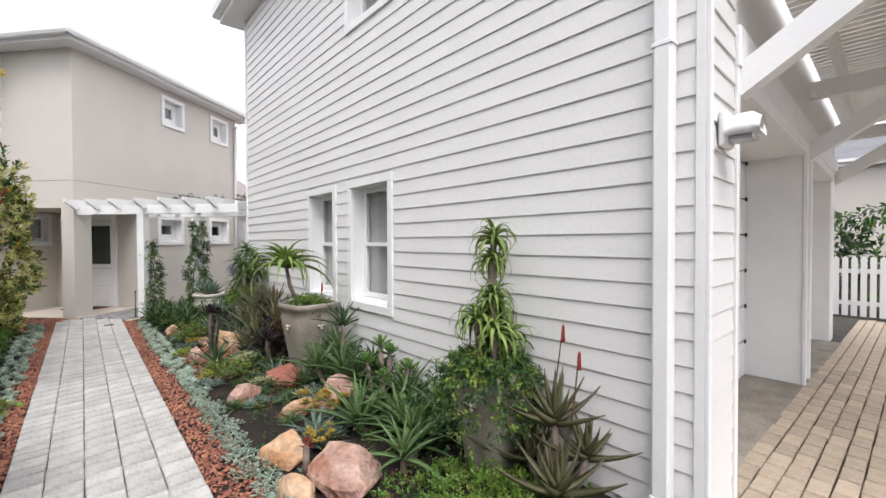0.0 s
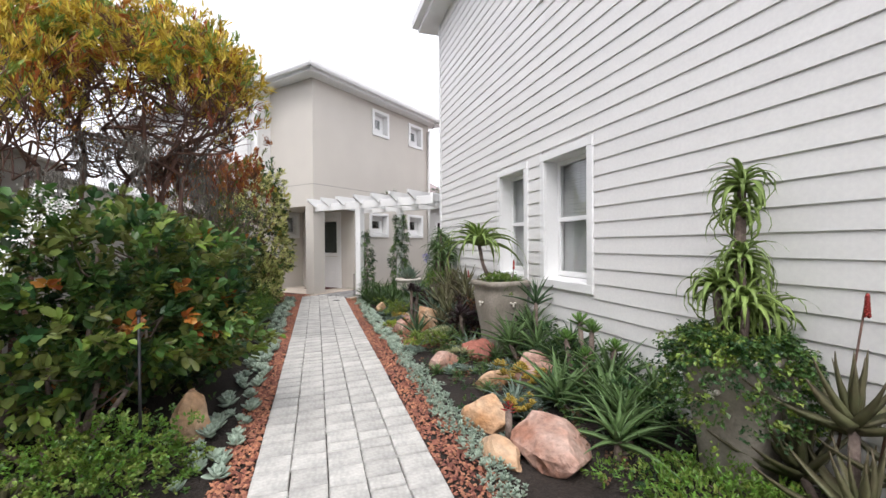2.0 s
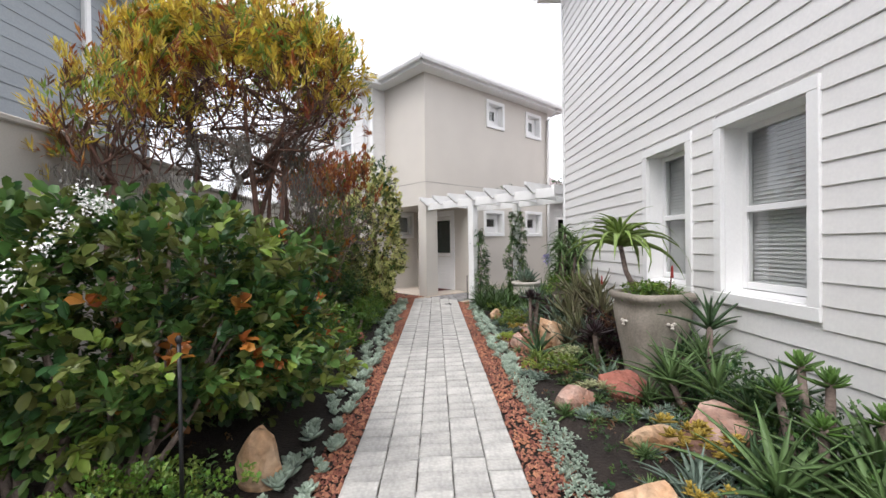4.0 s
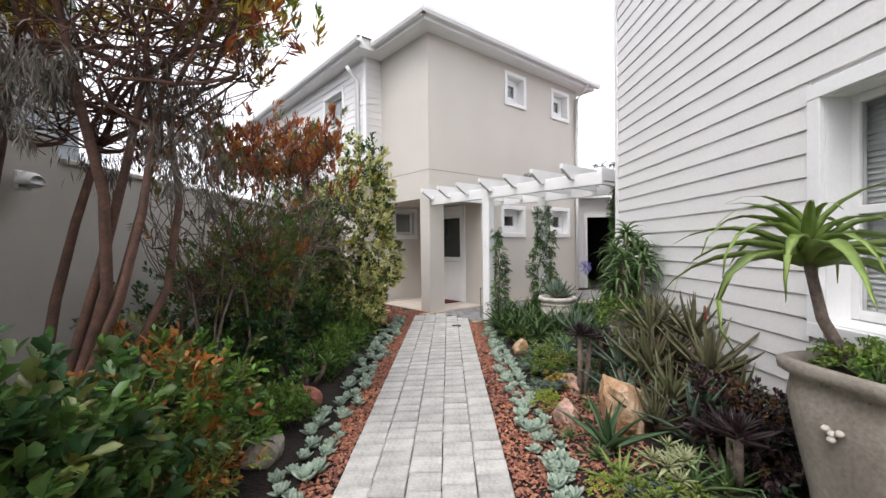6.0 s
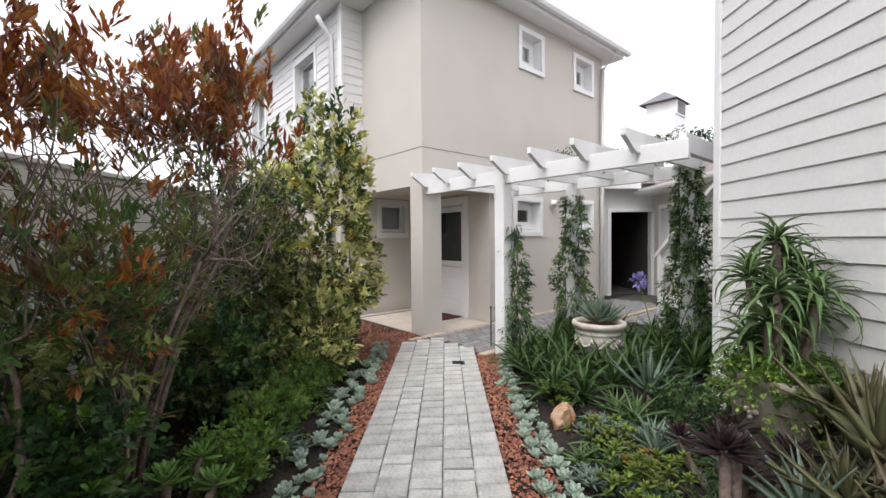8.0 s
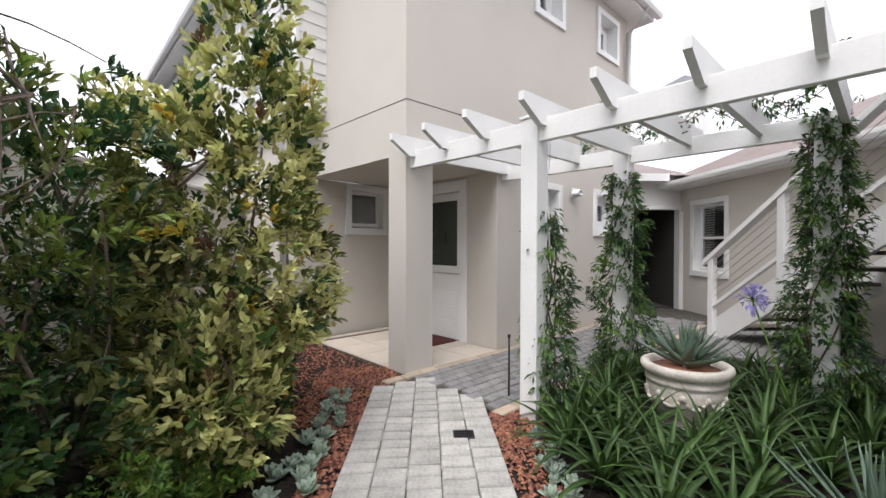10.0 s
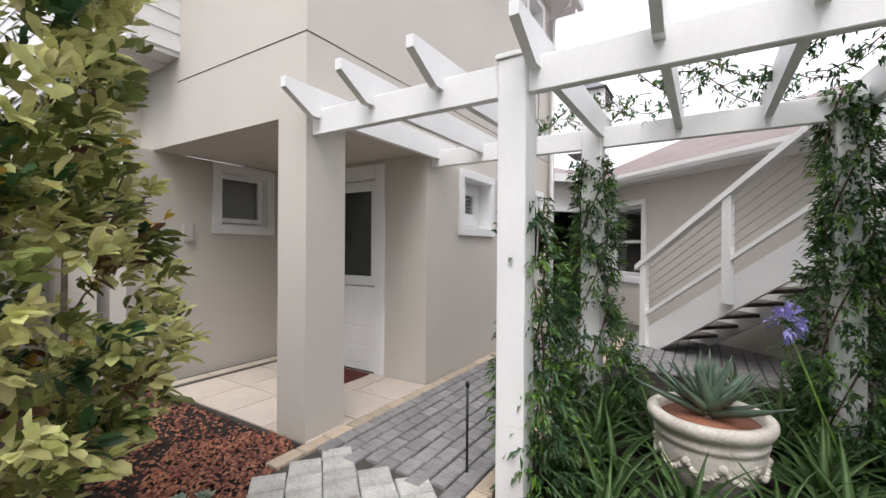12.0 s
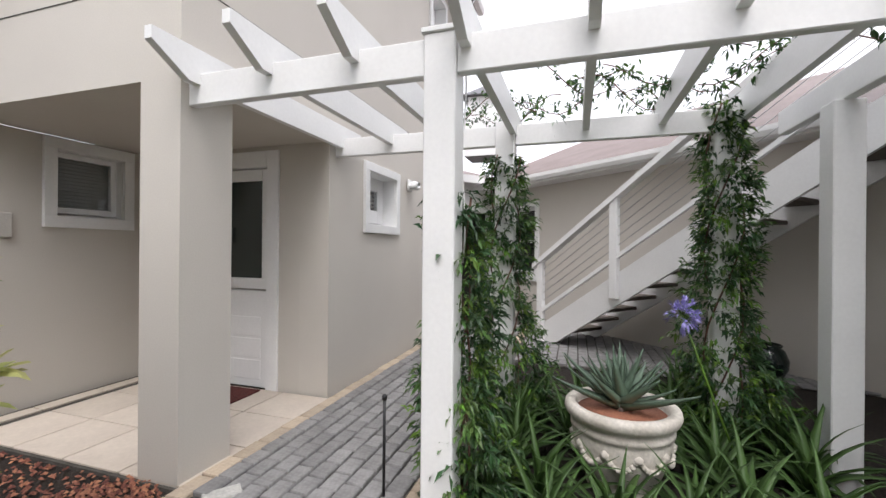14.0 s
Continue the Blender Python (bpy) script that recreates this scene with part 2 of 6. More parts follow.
    def lathe(self, profile, centre=(0, 0, 0), sides=32, slot=0):
        vs, fs = [], []
        cx, cy, cz = centre
        for r, z in profile:
            vs += [(cx + r * math.cos(2 * math.pi * k / sides), cy + r * math.sin(2 * math.pi * k / sides), cz + z) for k in range(sides)]
        for i in range(len(profile) - 1):
            fs += [(i * sides + k, i * sides + (k + 1) % sides, (i + 1) * sides + (k + 1) % sides, (i + 1) * sides + k) for k in range(sides)]
        fs += [tuple(range(sides))[::-1], tuple(range((len(profile) - 1) * sides, len(profile) * sides))]
        return self.add(vs, fs, slot, True)

    def mesh(self, name):
        me = bpy.data.meshes.new(name)
        me.from_pydata(self.v, [], self.f)
        for m in self.mats:
            me.materials.append(m)
        me.polygons.foreach_set("material_index", self.s)
        me.polygons.foreach_set("use_smooth", self.smooth)
        me.update()
        return me

    def make(self, name, parent=None, at=None):
        ob = new(name, self.mesh(name))
        if at is not None:
            ob.matrix_basis = at
        if parent is not None:
            ob.parent = parent
        return ob


def empty(name, at=None):
    ob = new(name)
    ob.empty_display_size = 0.1
    if at is not None:
        ob.matrix_basis = at
    return ob


def wall_shape(shape, length, z0, z1, thick, holes, slot=0):
    """A wall along +x from 0 to length, its outer face at y = 0, its body towards +y; holes are (x0, x1, z0, z1)."""
    xs = sorted({0, length, *[h[0] for h in holes], *[h[1] for h in holes]})
    for a, b in zip(xs, xs[1:]):
        mid = (a + b) / 2
        cuts = sorted((h[2], h[3]) for h in holes if h[0] <= mid <= h[1])
        z = z0
        for lo, hi in cuts + [(z1, z1)]:
            if lo - z > 1e-4:
                shape.box((a, 0, z), (b, thick, lo), slot)
            z = max(z, hi)
    return shape


def lap_boards(parent, length, z0, z1, pitch, holes, material, at, name="board"):
    """Overlapping boards on the face y = 0 of a wall, in front of it (towards -y), cut round the openings."""
    cache = {}
    z, row = z0, 0
    while z < z1 - 0.02:
        top = min(z + pitch, z1)
        cuts = sorted((h[0], h[1]) for h in holes if h[2] < top - 0.01 and h[3] > z + 0.01)
        x = 0.0
        for lo, hi in cuts + [(length, length)]:
            if lo - x > 0.02:
                key = (round(lo - x, 4), round(top - z, 4))
                if key not in cache:
                    w, h = key
                    s = Shape(material)
                    s.prism([(-0.019, 0), (-0.021, 0.003), (-0.010, h + 0.012), (-0.003, h + 0.012), (-0.003, 0.004)], "x", 0, w)
                    cache[key] = s.mesh(name)
                ob = new(name, cache[key])
                ob.parent = parent
                ob.matrix_basis = at @ Matrix.Translation((x, 0, z))
            x = max(x, hi)
        z, row = z + pitch, row + 1


def window_unit(name, at, w, h, reveal, trim, label, sill=True, blinds=True, meeting=True, louvre=False, frame_w=0.05):
    """A window in an opening w by h, corner at the origin, outer wall face y = 0; sash set back by reveal."""
    root = empty(name, at)
    tagged(root, label, "window", kind="structure")
    s = Shape(M_WHITE)
    t, p = trim, 0.034
    s.box((-t, -p, -0.0), (0, 0.0, h), 0, 0.003)
    s.box((w, -p, -0.0), (w + t, 0.0, h), 0, 0.003)
    s.box((-t, -p - 0.002, h), (w + t, 0.0, h + t), 0, 0.003)
    s.box((-t, -p - 0.002, -t), (w + t, 0.0, 0), 0, 0.003)
    # reveal lining
    s.box((-0.012, 0.0, 0), (0.004, reveal + 0.05, h))
    s.box((w - 0.004, 0.0, 0), (w + 0.012, reveal + 0.05, h))
    s.box((0.004, 0.0, h - 0.004), (w - 0.004, reveal + 0.05, h + 0.012))
    s.prism([(-0.0, -0.012), (reveal + 0.05, -0.012), (reveal + 0.05, 0.03), (0.0, 0.006)], "x", 0.004, w - 0.004)
    s.make("casing", root)
    f = Shape(M_SASH)
    y0, y1, c = reveal, reveal + 0.045, frame_w
    f.box((0.004, y0, 0.03), (c, y1, h - 0.004), 0, 0.003)
    f.box((w - c, y0, 0.03), (w - 0.004, y1, h - 0.004), 0, 0.003)
    f.box((c, y0, 0.03), (w - c, y1, 0.03 + c), 0, 0.003)
    f.box((c, y0, h - c), (w - c, y1, h - 0.004), 0, 0.003)
    if meeting:
        f.box((c, y0 - 0.012, h * 0.5 - 0.022), (w - c, y1, h * 0.5 + 0.022), 0, 0.003)
    f.make("sash", root)
    g = Shape(M_GLASS)
    g.box((c, y0 + 0.018, 0.03 + c), (w - c, y0 + 0.023, h - c))
    pane = g.make("pane", root)
    pane.visible_shadow = False
    if blinds or louvre:
        b = Shape(M_SHUTTER if louvre else M_BLIND)
        step = 0.045 if louvre else 0.03
        z = 0.06
        while z < h - 0.03:
            m = Matrix.Translation((w / 2, y1 + 0.03, z)) @ Matrix.Rotation(radians(38 if louvre else 64), 4, "X")
            b.box((-w / 2 + 0.02, -0.016 if not louvre else -0.025, -0.001), (w / 2 - 0.02, 0.016 if not louvre else 0.025, 0.001), 0, 0, m)
            z += step
        b.make("blind", root)
    # added sheet behind the blind, coloured dark for the shade of the room
    d = Shape(M_ROOMSHADE)
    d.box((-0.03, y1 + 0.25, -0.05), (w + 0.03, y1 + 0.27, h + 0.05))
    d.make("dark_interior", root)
    return root


# ---- setting: ground ----
U = radians(41)
HOUSE = pose(0.185, 10.64, 0, 0, 0, 41)
WX = 2.55
g = Shape(M_SOIL)
g.add([(-600, -600, 0), (600, -600, 0), (600, 600, 0), (-600, 600, 0)], [(0, 1, 2, 3)])
tagged(g.make("ground"), "dark brown garden soil spreading under the beds", "ground", kind="structure")

# ---- right-hand clad house ----
HW = pose(WX, 8.0, 0, 0, 0, -90)
wins = [(8.0 - 5.25, 8.0 - 4.60, 0.83, 2.05), (8.0 - 4.16, 8.0 - 3.44, 0.83, 2.05), (8.0 - 4.20, 8.0 - 3.40, 3.82, 5.0)]
TRIM = 0.08
s = wall_shape(Shape(M_BOARD), 7.27, 0, 5.45, 0.3, wins)
clad = tagged(s.make("wall_east", at=HW), "white-grey lap-boarded house wall beside the garden bed", "wall", kind="structure")
grown = [(a - TRIM, b + TRIM, c - TRIM, d + TRIM) for a, b, c, d in wins]
for (a, b, c, d), lab in zip(wins, ("white sash window with closed blinds in boarded wall",) * 2 + ("white upstairs sash window in boarded wall",)):
    window_unit("window_1", HW @ pose(a, 0, c), b - a, d - c, 0.13, TRIM, lab)
s = Shape(M_WHITE)
s.box((-0.0, -0.03, 0), (0.07, 0.0, 5.4), 0, 0.003)
s.box((7.225, -0.03, 0), (7.27, 0.0, 5.4), 0, 0.004)
s.box((7.27, -0.03, 0), (7.292, 0.01, 5.4), 0, 0.004)
tagged(s.make("trim_corner", at=HW), "white corner boards on the clad house", "trim", kind="structure")
# back and front returns, roof
s = Shape(M_BOARD)
s.box((WX + 0.3, 7.7, 0), (8.8, 8.0, 5.45))
s.box((8.5, 1.5, 0), (8.8, 7.7, 5.45))
tagged(s.make("wall_north"), "white-grey boarded rear walls of the house", "wall", kind="structure")
s = Shape(M_WHITE, M_ROOF)
s.box((WX - 0.34, 0.35, 5.38), (9.1, 8.36, 5.42))
s.prism([(WX - 0.34, 5.42), (WX - 0.30, 5.42), (WX - 0.30, 5.62), (WX - 0.34, 5.62)], "y", 0.35, 8.36)
s.prism([(8.32, 5.42), (8.36, 5.42), (8.36, 5.62), (8.32, 5.62)], "x", WX - 0.30, 9.1)
s.prism([(WX - 0.45, 5.48), (WX - 0.34, 5.46), (WX - 0.34, 5.60), (WX - 0.36, 5.60), (WX - 0.37, 5.5), (WX - 0.44, 5.51), (WX - 0.44, 5.6), (WX - 0.47, 5.6)], "y", 0.35, 8.42)
s.add([(WX - 0.32, 0.35, 5.62), (9.1, 0.35, 5.62), (9.1, 8.34, 5.62), (WX - 0.32, 8.34, 5.62), (5.4, 3.6, 7.2), (5.4, 5.1, 7.2)], [(0, 1, 5, 4), (1, 2, 5), (2, 3, 4, 5), (3, 0, 4)], 1)
tagged(s.make("roof_1"), "white eaves with gutter under a dark sheet roof", "roof", kind="structure")
# downpipe
s = Shape(M_WHITE)
s.box((7.05, -0.095, 0.05), (7.14, -0.022, 5.4), 0, 0.012)
for z in (0.15, 2.42, 4.4):
    s.box((7.045, -0.099, z), (7.145, -0.021, z + 0.025), 0, 0.004)
tagged(s.make("downpipe", at=HW), "square white downpipe fixed to boarded wall", "downpipe")

# ---- garage front ----
s = Shape(M_BOARD)
FRONT = pose(WX, 0.73, 0, 0, 0, 2)
s.box((0.3, 0.0, 0), (0.42, 0.5, 2.45))
s.box((0.3, 0.0, 2.62), (6.25, 0.3, 5.4))
garage = tagged(s.make("wall_south", at=FRONT), "white boarded corner of the garage front", "wall", kind="structure")
s = Shape(M_WHITE)
s.box((0.42, -0.03, 0), (0.47, 0.5, 2.4), 0, 0.004)
s.box((3.12, 0.0, 0), (3.45, 0.5, 2.4), 0, 0.006)
s.box((3.10, -0.03, 0), (3.16, 0.0, 2.42), 0, 0.004)
s.box((3.40, -0.03, 0), (3.47, 0.0, 2.42), 0, 0.004)
s.box((5.74, 0.0, 0), (6.25, 0.5, 2.4), 0, 0.006)
s.box((0.42, -0.04, 2.4), (6.25, 0.5, 2.62), 0, 0.006)
s.box((0.47, -0.035, 2.3), (5.74, 0.5, 2.4), 0, 0.004)
tagged(s.make("trim_garage", at=FRONT), "white painted piers and lintel between garage doors", "trim", kind="structure")
s = Shape(M_WHITE, M_METAL)
for x0, x1 in ((0.47, 3.12), (3.45, 5.74)):
    z = 0.02
    while z < 2.25:
        s.box((x0, 0.47, z), (x1, 0.51, z + 0.365), 0, 0.008)
        s.box((x1 - 0.03, 0.455, z + 0.35), (x1, 0.47, z + 0.39), 1)
        z += 0.378
tagged(s.make("door_garage", at=FRONT), "white sectional garage door, closed", "garage door", kind="structure")


def balcony():
    root = tagged(empty("balcony", FRONT), "white timber balcony with slatted floor over the drive", "balcony")
    s = Shape(M_WHITE, M_WOODWARM)
    for i in range(7):
        y = -0.25 - 0.36 * i
        s.box((0.42, y - 0.025, 3.02), (6.6, y + 0.025, 3.2), 0, 0.004)
    s.make("joist", root)
    s = Shape(M_WHITE, M_WOODWARM)
    x = 0.42
    while x < 6.6:
        s.box((x, -2.6, 3.2), (x + 0.09, -0.05, 3.225))
        x += 0.105
    s.make("decking", root)
    s = Shape(M_WHITE)
    for x in (0.46, 3.2, 5.8):
        s.box((x, -2.6, 2.86), (x + 0.1, -0.03, 3.02), 0, 0.005)
        s.prism([(-0.03, 2.25), (-0.03, 2.43), (-0.9, 3.0), (-1.15, 3.0)], "x", x - 0.0, x + 0.12)
    s.box((0.3, -2.7, 2.8), (6.6, -2.6, 3.2), 0, 0.005)
    s.make("brace", root)


balcony()


def wall_lamp(at, label):
    root = tagged(empty("wall_lamp", at), label, "lamp", group="bulkhead wall lamps")
    s = Shape(M_WHITE)
    s.box((-0.06, -0.03, -0.07), (0.06, 0.0, 0.07), 0, 0.01)
    vs, fs = [], []
    prof = [(0.02, 0.07, 0.06), (0.06, 0.085, 0.055), (0.10, 0.085, 0.03), (0.13, 0.06, 0.0)]
    for d, r, t in prof:
        for k in range(10):
            a = math.pi * k / 9
            vs.append((r * math.cos(a), -d, 0.0 + (r + 0.01) * math.sin(a) * 0.9 - 0.03))
    for i in range(3):
        fs += [(i * 10 + k, i * 10 + k + 1, (i + 1) * 10 + k + 1, (i + 1) * 10 + k) for k in range(9)]
        fs.append((i * 10 + 9, i * 10, (i + 1) * 10, (i + 1) * 10 + 9))
    fs += [tuple(range(10)), tuple(range(30, 40))[::-1]]
    s.add(vs, fs, 0, True)
    s.make("hood", root)
    g = Shape(M_STEEL)
    g.box((-0.05, -0.11, -0.05), (0.05, -0.03, -0.032), 0, 0.005)
    g.make("lens", root)
    return root


wall_lamp(FRONT @ pose(0.13, -0.026, 2.0, 0, 0, 0) @ Matrix.Scale(1.25, 4), "white hooded lamp on the boarded corner")
wall_lamp(pose(-2.55, 5.95, 1.78, 0, 0, 90), "white hooded lamp on the plaster boundary wall")
wall_lamp(HOUSE @ pose(3.05, -0.012, 2.02), "white hooded lamp on the beige house wall")

# picket fence, hedge base and far house beyond the drive
def picket_fence():
    root = tagged(empty("picket_fence", pose(11.2, -4.0, 0)), "white picket fence with pointed pales beside the drive", "fence")
    s = Shape(M_WHITE)
    s.box((0.02, 0, 0.25), (0.06, 8, 0.33), 0, 0.004)
    s.box((0.02, 0, 0.85), (0.06, 8, 0.93), 0, 0.004)
    s.make("rail", root)
    p = Shape(M_WHITE)
    p.prism([(0, 0.05), (0.085, 0.05), (0.085, 1.12), (0.0425, 1.17), (0, 1.12)], "x", -0.002, 0.02)
    me = p.mesh("pale")
    for i in range(64):
        o = new("pale", me)
        o.parent = root
        o.matrix_basis = pose(0, i * 0.125, 0)


picket_fence()
s = Shape(M_PLASTER, M_ROOF, M_WHITE)
s.box((24, -9, 0), (34, 12, 4.6))
s.add([(23.5, -9.5, 4.6), (34.5, -9.5, 4.6), (34.5, 12.5, 4.6), (23.5, 12.5, 4.6), (29, -6, 7), (29, 9, 7)], [(0, 1, 4), (1, 2, 5, 4), (2, 3, 5), (3, 0, 4, 5)], 1)
s.box((23.6, -9.3, 4.45), (24, 12.3, 4.75), 2)
tagged(s.make("house_far"), "beige house with dark roof beyond the hedge", "house", kind="structure")

# ---- neighbouring plaster house, turned 41 degrees ----
s = Shape(M_PLASTER)
TOP = 5.16
fh = [(0.34, 1.36, 0, 2.14), (2.02, 2.66, 1.5, 2.02), (3.76, 4.42, 1.5, 2.06), (2.17, 2.72, 4.36, 4.92), (3.84, 4.42, 4.36, 4.92)]
wall_shape(s, 4.88, 0, TOP, 0.28, fh)
s.box((0.0, 0.28, 2.14), (0.28, 1.62, TOP))
for a_, b_, c_, d_ in ((-0.2, 0.62, 0, 2.14), (1.14, 1.42, 0, 2.14), (0.62, 1.14, 0, 1.5), (0.62, 1.14, 2.04, 2.14)):
    s.box((a_, 2.05, c_), (b_, 2.3, d_))
s.box((-0.2, 2.3, 0), (0.05, 9.0, 2.86))
s.box((0.0, 1.62, 2.14), (0.28, 2.3, 2.86))
s.box((4.6, 0.28, 0), (4.88, 6.5, TOP))
house = tagged(s.make("wall_plaster_house", at=HOUSE), "smooth beige plaster walls of the two-storey house", "wall", kind="structure")
s = Shape(M_PLASTER)
wall_shape(s, 1.77, 0, 2.14, 0.2, [(0.72, 1.56, 0, 2.0)])
s.make("porch_wall", house, pose(1.36, 2.05, 0, 0, 0, -90))
s = Shape(M_PLASTER)
s.box((0.282, 0.282, 2.142), (1.36, 2.05, 2.2))
s.box((1.36, 0.28, 2.142), (4.6, 6.5, 2.3))
tagged(s.make("ceiling_porch", at=HOUSE), "beige plaster soffit over the porch", "ceiling", kind="structure")
# fine groove lines on the plaster
s = Shape(M_JOINT)
s.box((-0.003, -0.003, 2.66), (4.88, 0.0, 2.666))
s.box((-0.003, 0.0, 2.66), (0.0, 1.62, 2.666))
tagged(s.make("trim_groove", at=HOUSE), "thin horizontal groove in the plaster", "trim", kind="structure")
# bay with boards
BAYL = HOUSE @ pose(-0.36, 9.0, 0, 0, 0, -90)
bay_holes = [(9 - 3.5, 9 - 2.62, 3.35, 4.75), (9 - 6.2, 9 - 5.3, 3.35, 4.75)]
s = wall_shape(Shape(M_BOARD), 7.4, 2.86, TOP, 0.2, bay_holes)
bay = tagged(s.make("wall_bay", at=BAYL), "white boarded upper bay of the plaster house", "wall", kind="structure")
BAYR = HOUSE @ pose(-0.36, 1.6, 0)
s = Shape(M_BOARD)
s.box((0.2, 0.0, 2.86), (0.36, 0.2, TOP))
s.box((0.0, 0.2, 2.84), (0.36, 7.0, 2.86))
tagged(s.make("wall_bay_return", at=BAYR), "white boarded end of the upper bay", "wall", kind="structure")
for a, b, c, d in bay_holes:
    window_unit("window_bay", BAYL @ pose(a, 0, c), b - a, d - c, 0.1, 0.09, "white sash window in the boarded bay")
s = Shape(M_WHITE)
s.box((7.33, -0.04, 2.84), (7.44, 0.0, TOP), 0, 0.004)
s.tube([(7.15, -0.3, 4.98), (7.15, -0.22, 4.86), (7.15, -0.07, 4.72), (7.15, -0.07, 0.3)], 0.04, 10)
tagged(s.make("downpipe", at=BAYL), "round white downpipe on the boarded bay", "downpipe")
for (a, b, c, d), lv in zip(fh[1:], (True, True, False, False)):
    window_unit("window_small", HOUSE @ pose(a, 0, c), b - a, d - c, 0.14, 0.085, "small white window set deep in beige plaster", meeting=False, louvre=lv, blinds=not lv, frame_w=0.14)
window_unit("window_porch", HOUSE @ pose(0.62, 2.05, 1.5), 0.52, 0.54, 0.07, 0.09, "white-framed porch window with closed blind", meeting=False)
# eaves, gutters, roof
s = Shape(M_WHITE, M_ROOF)
e = 0.32
s.box((-e, -e, TOP), (4.88 + e, 9.0, TOP + 0.03))
s.box((-0.36 - e, 1.6 - e, TOP - 0.002), (-e, 9.3, TOP + 0.028))
gut = [(0.0, 0.02), (0.02, 0.0), (0.10, 0.0), (0.125, 0.05), (0.125, 0.12), (0.105, 0.12), (0.10, 0.04), (0.02, 0.03), (0.0, 0.15)]
s.box((-e, -e, TOP + 0.03), (4.88 + e, -e + 0.03, TOP + 0.2))
s.prism([(-e - a, TOP + 0.06 + b) for a, b in gut], "x", -e - 0.1, 4.88 + e + 0.1)
s.box((-e, -e + 0.03, TOP + 0.03), (-e + 0.03, 1.6 - e, TOP + 0.2))
s.prism([(-e - a, TOP + 0.06 + b) for a, b in gut], "y", -e - 0.1, 1.6 - e)
s.box((-0.36 - e, 1.6 - e, TOP + 0.03), (-0.36 - e + 0.03, 9.3, TOP + 0.2))
s.box((-0.36 - e, 1.6 - e, TOP + 0.03), (-e, 1.6 - e + 0.03, TOP + 0.2))
s.prism([(-0.36 - e - a, TOP + 0.06 + b) for a, b in gut], "y", 1.6 - e - 0.1, 9.3)
r = TOP + 0.2
s.add([(-e - 0.05, -e - 0.05, r), (4.93 + e, -e - 0.05, r), (4.93 + e, 9, r), (-e - 0.05, 9, r), (2.28, 2.4, r + 0.75), (2.28, 6.5, r + 0.75)], [(0, 1, 4), (1, 2, 5, 4), (2, 3, 5), (3, 0, 4, 5)], 1)
s.add([(-0.36 - e - 0.05, 1.55 - e, r), (0, 1.55 - e, r), (0, 9.3, r), (-0.36 - e - 0.05, 9.3, r), (0.6, 2.6, r + 0.25), (0.6, 8, r + 0.25)], [(0, 1, 4), (1, 2, 5, 4), (2, 3, 5), (3, 0, 4, 5)], 1)
tagged(s.make("roof_2", at=HOUSE), "white eaves, gutters and low dark sheet roof", "roof", kind="structure")
s = Shape(M_WHITE)
s.tube([(4.78, -e - 0.06, TOP + 0.06), (4.78, -e - 0.02, TOP - 0.06), (4.78, -0.07, TOP - 0.25), (4.78, -0.06, 0.1)], 0.045, 10)
tagged(s.make("downpipe", at=HOUSE), "round white downpipe at the corner of beige wall", "downpipe")


# porch stable door
def porch_door():
    root = tagged(empty("stable_door", HOUSE @ pose(1.36, 1.33, 0.02, 0, 0, -90)), "white stable door with dark glass upper leaf, closed", "door")
    s = Shape(M_WHITE)
    s.box((-0.07, -0.02, 0), (0.0, 0.06, 2.08), 0, 0.004)
    s.box((0.72, -0.02, 0), (0.84, 0.06, 2.08), 0, 0.004)
    s.box((0.0, -0.02, 1.94), (0.72, 0.06, 2.08), 0, 0.004)
    s.make("frame", root)
    s = Shape(M_WHITE)
    y0, y1 = 0.02, 0.07
    s.box((0.004, y0, 0.01), (0.716, y1, 0.86), 0, 0.004)
    for z in (0.08, 0.27, 0.46):
        s.box((0.08, y0 - 0.006, z), (0.64, y0, z + 0.17), 0, 0.003)
    s.make("lower_leaf", root)
    s = Shape(M_WHITE)
    s.box((0.004, y0, 0.875), (0.716, y1, 0.97), 0, 0.004)
    s.box((0.004, y0, 0.97), (0.08, y1, 1.93), 0, 0.004)
    s.box((0.64, y0, 0.97), (0.716, y1, 1.93), 0, 0.004)
    s.box((0.08, y0, 1.83), (0.64, y1, 1.93), 0, 0.004)
    s.make("upper_leaf", root)
    s = Shape(M_TINT)
    s.box((0.08, y0 + 0.02, 0.97), (0.64, y0 + 0.026, 1.83))
    tagged(s.make("pane", root), "dark green tinted pane")


porch_door()
s = Shape(M_MAT)
s.box((0.82, 0.62, 0.034), (1.30, 1.36, 0.046), 0, 0.004)
tagged(s.make("doormat", at=HOUSE), "maroon coir doormat on the porch tiles", "doormat")
s = Shape(M_FENCE_WALL)
s.box((0.26, 2.02, 1.32), (0.34, 2.05, 1.5), 0, 0.004)
tagged(s.make("meter_box", at=HOUSE), "small beige meter box on the porch wall", "meter box")

# ---- boundary wall and grey house to the west ----
s = Shape(M_FENCE_WALL)
s.box((-2.85, -8, 0), (-2.6, 6.3, 2.12))
s.box((-2.85, 6.3, 0), (-2.6, 14.5, 1.97))
s.box((-2.88, -8, 2.12), (-2.57, 6.33, 2.17), 0, 0.01)
s.box((-2.88, 6.33, 1.97), (-2.57, 14.5, 2.02), 0, 0.01)
tagged(s.make("wall_west"), "weathered beige plaster boundary wall behind shrubs", "wall", kind="structure")
GREY = pose(-5.2, 9.4, 0, 0, 0, 180)
s = Shape(M_GREYBOARD, M_ROOF, M_WHITE)
s.box((-13, -4, 0), (-5.2, 9.4, 5.7))
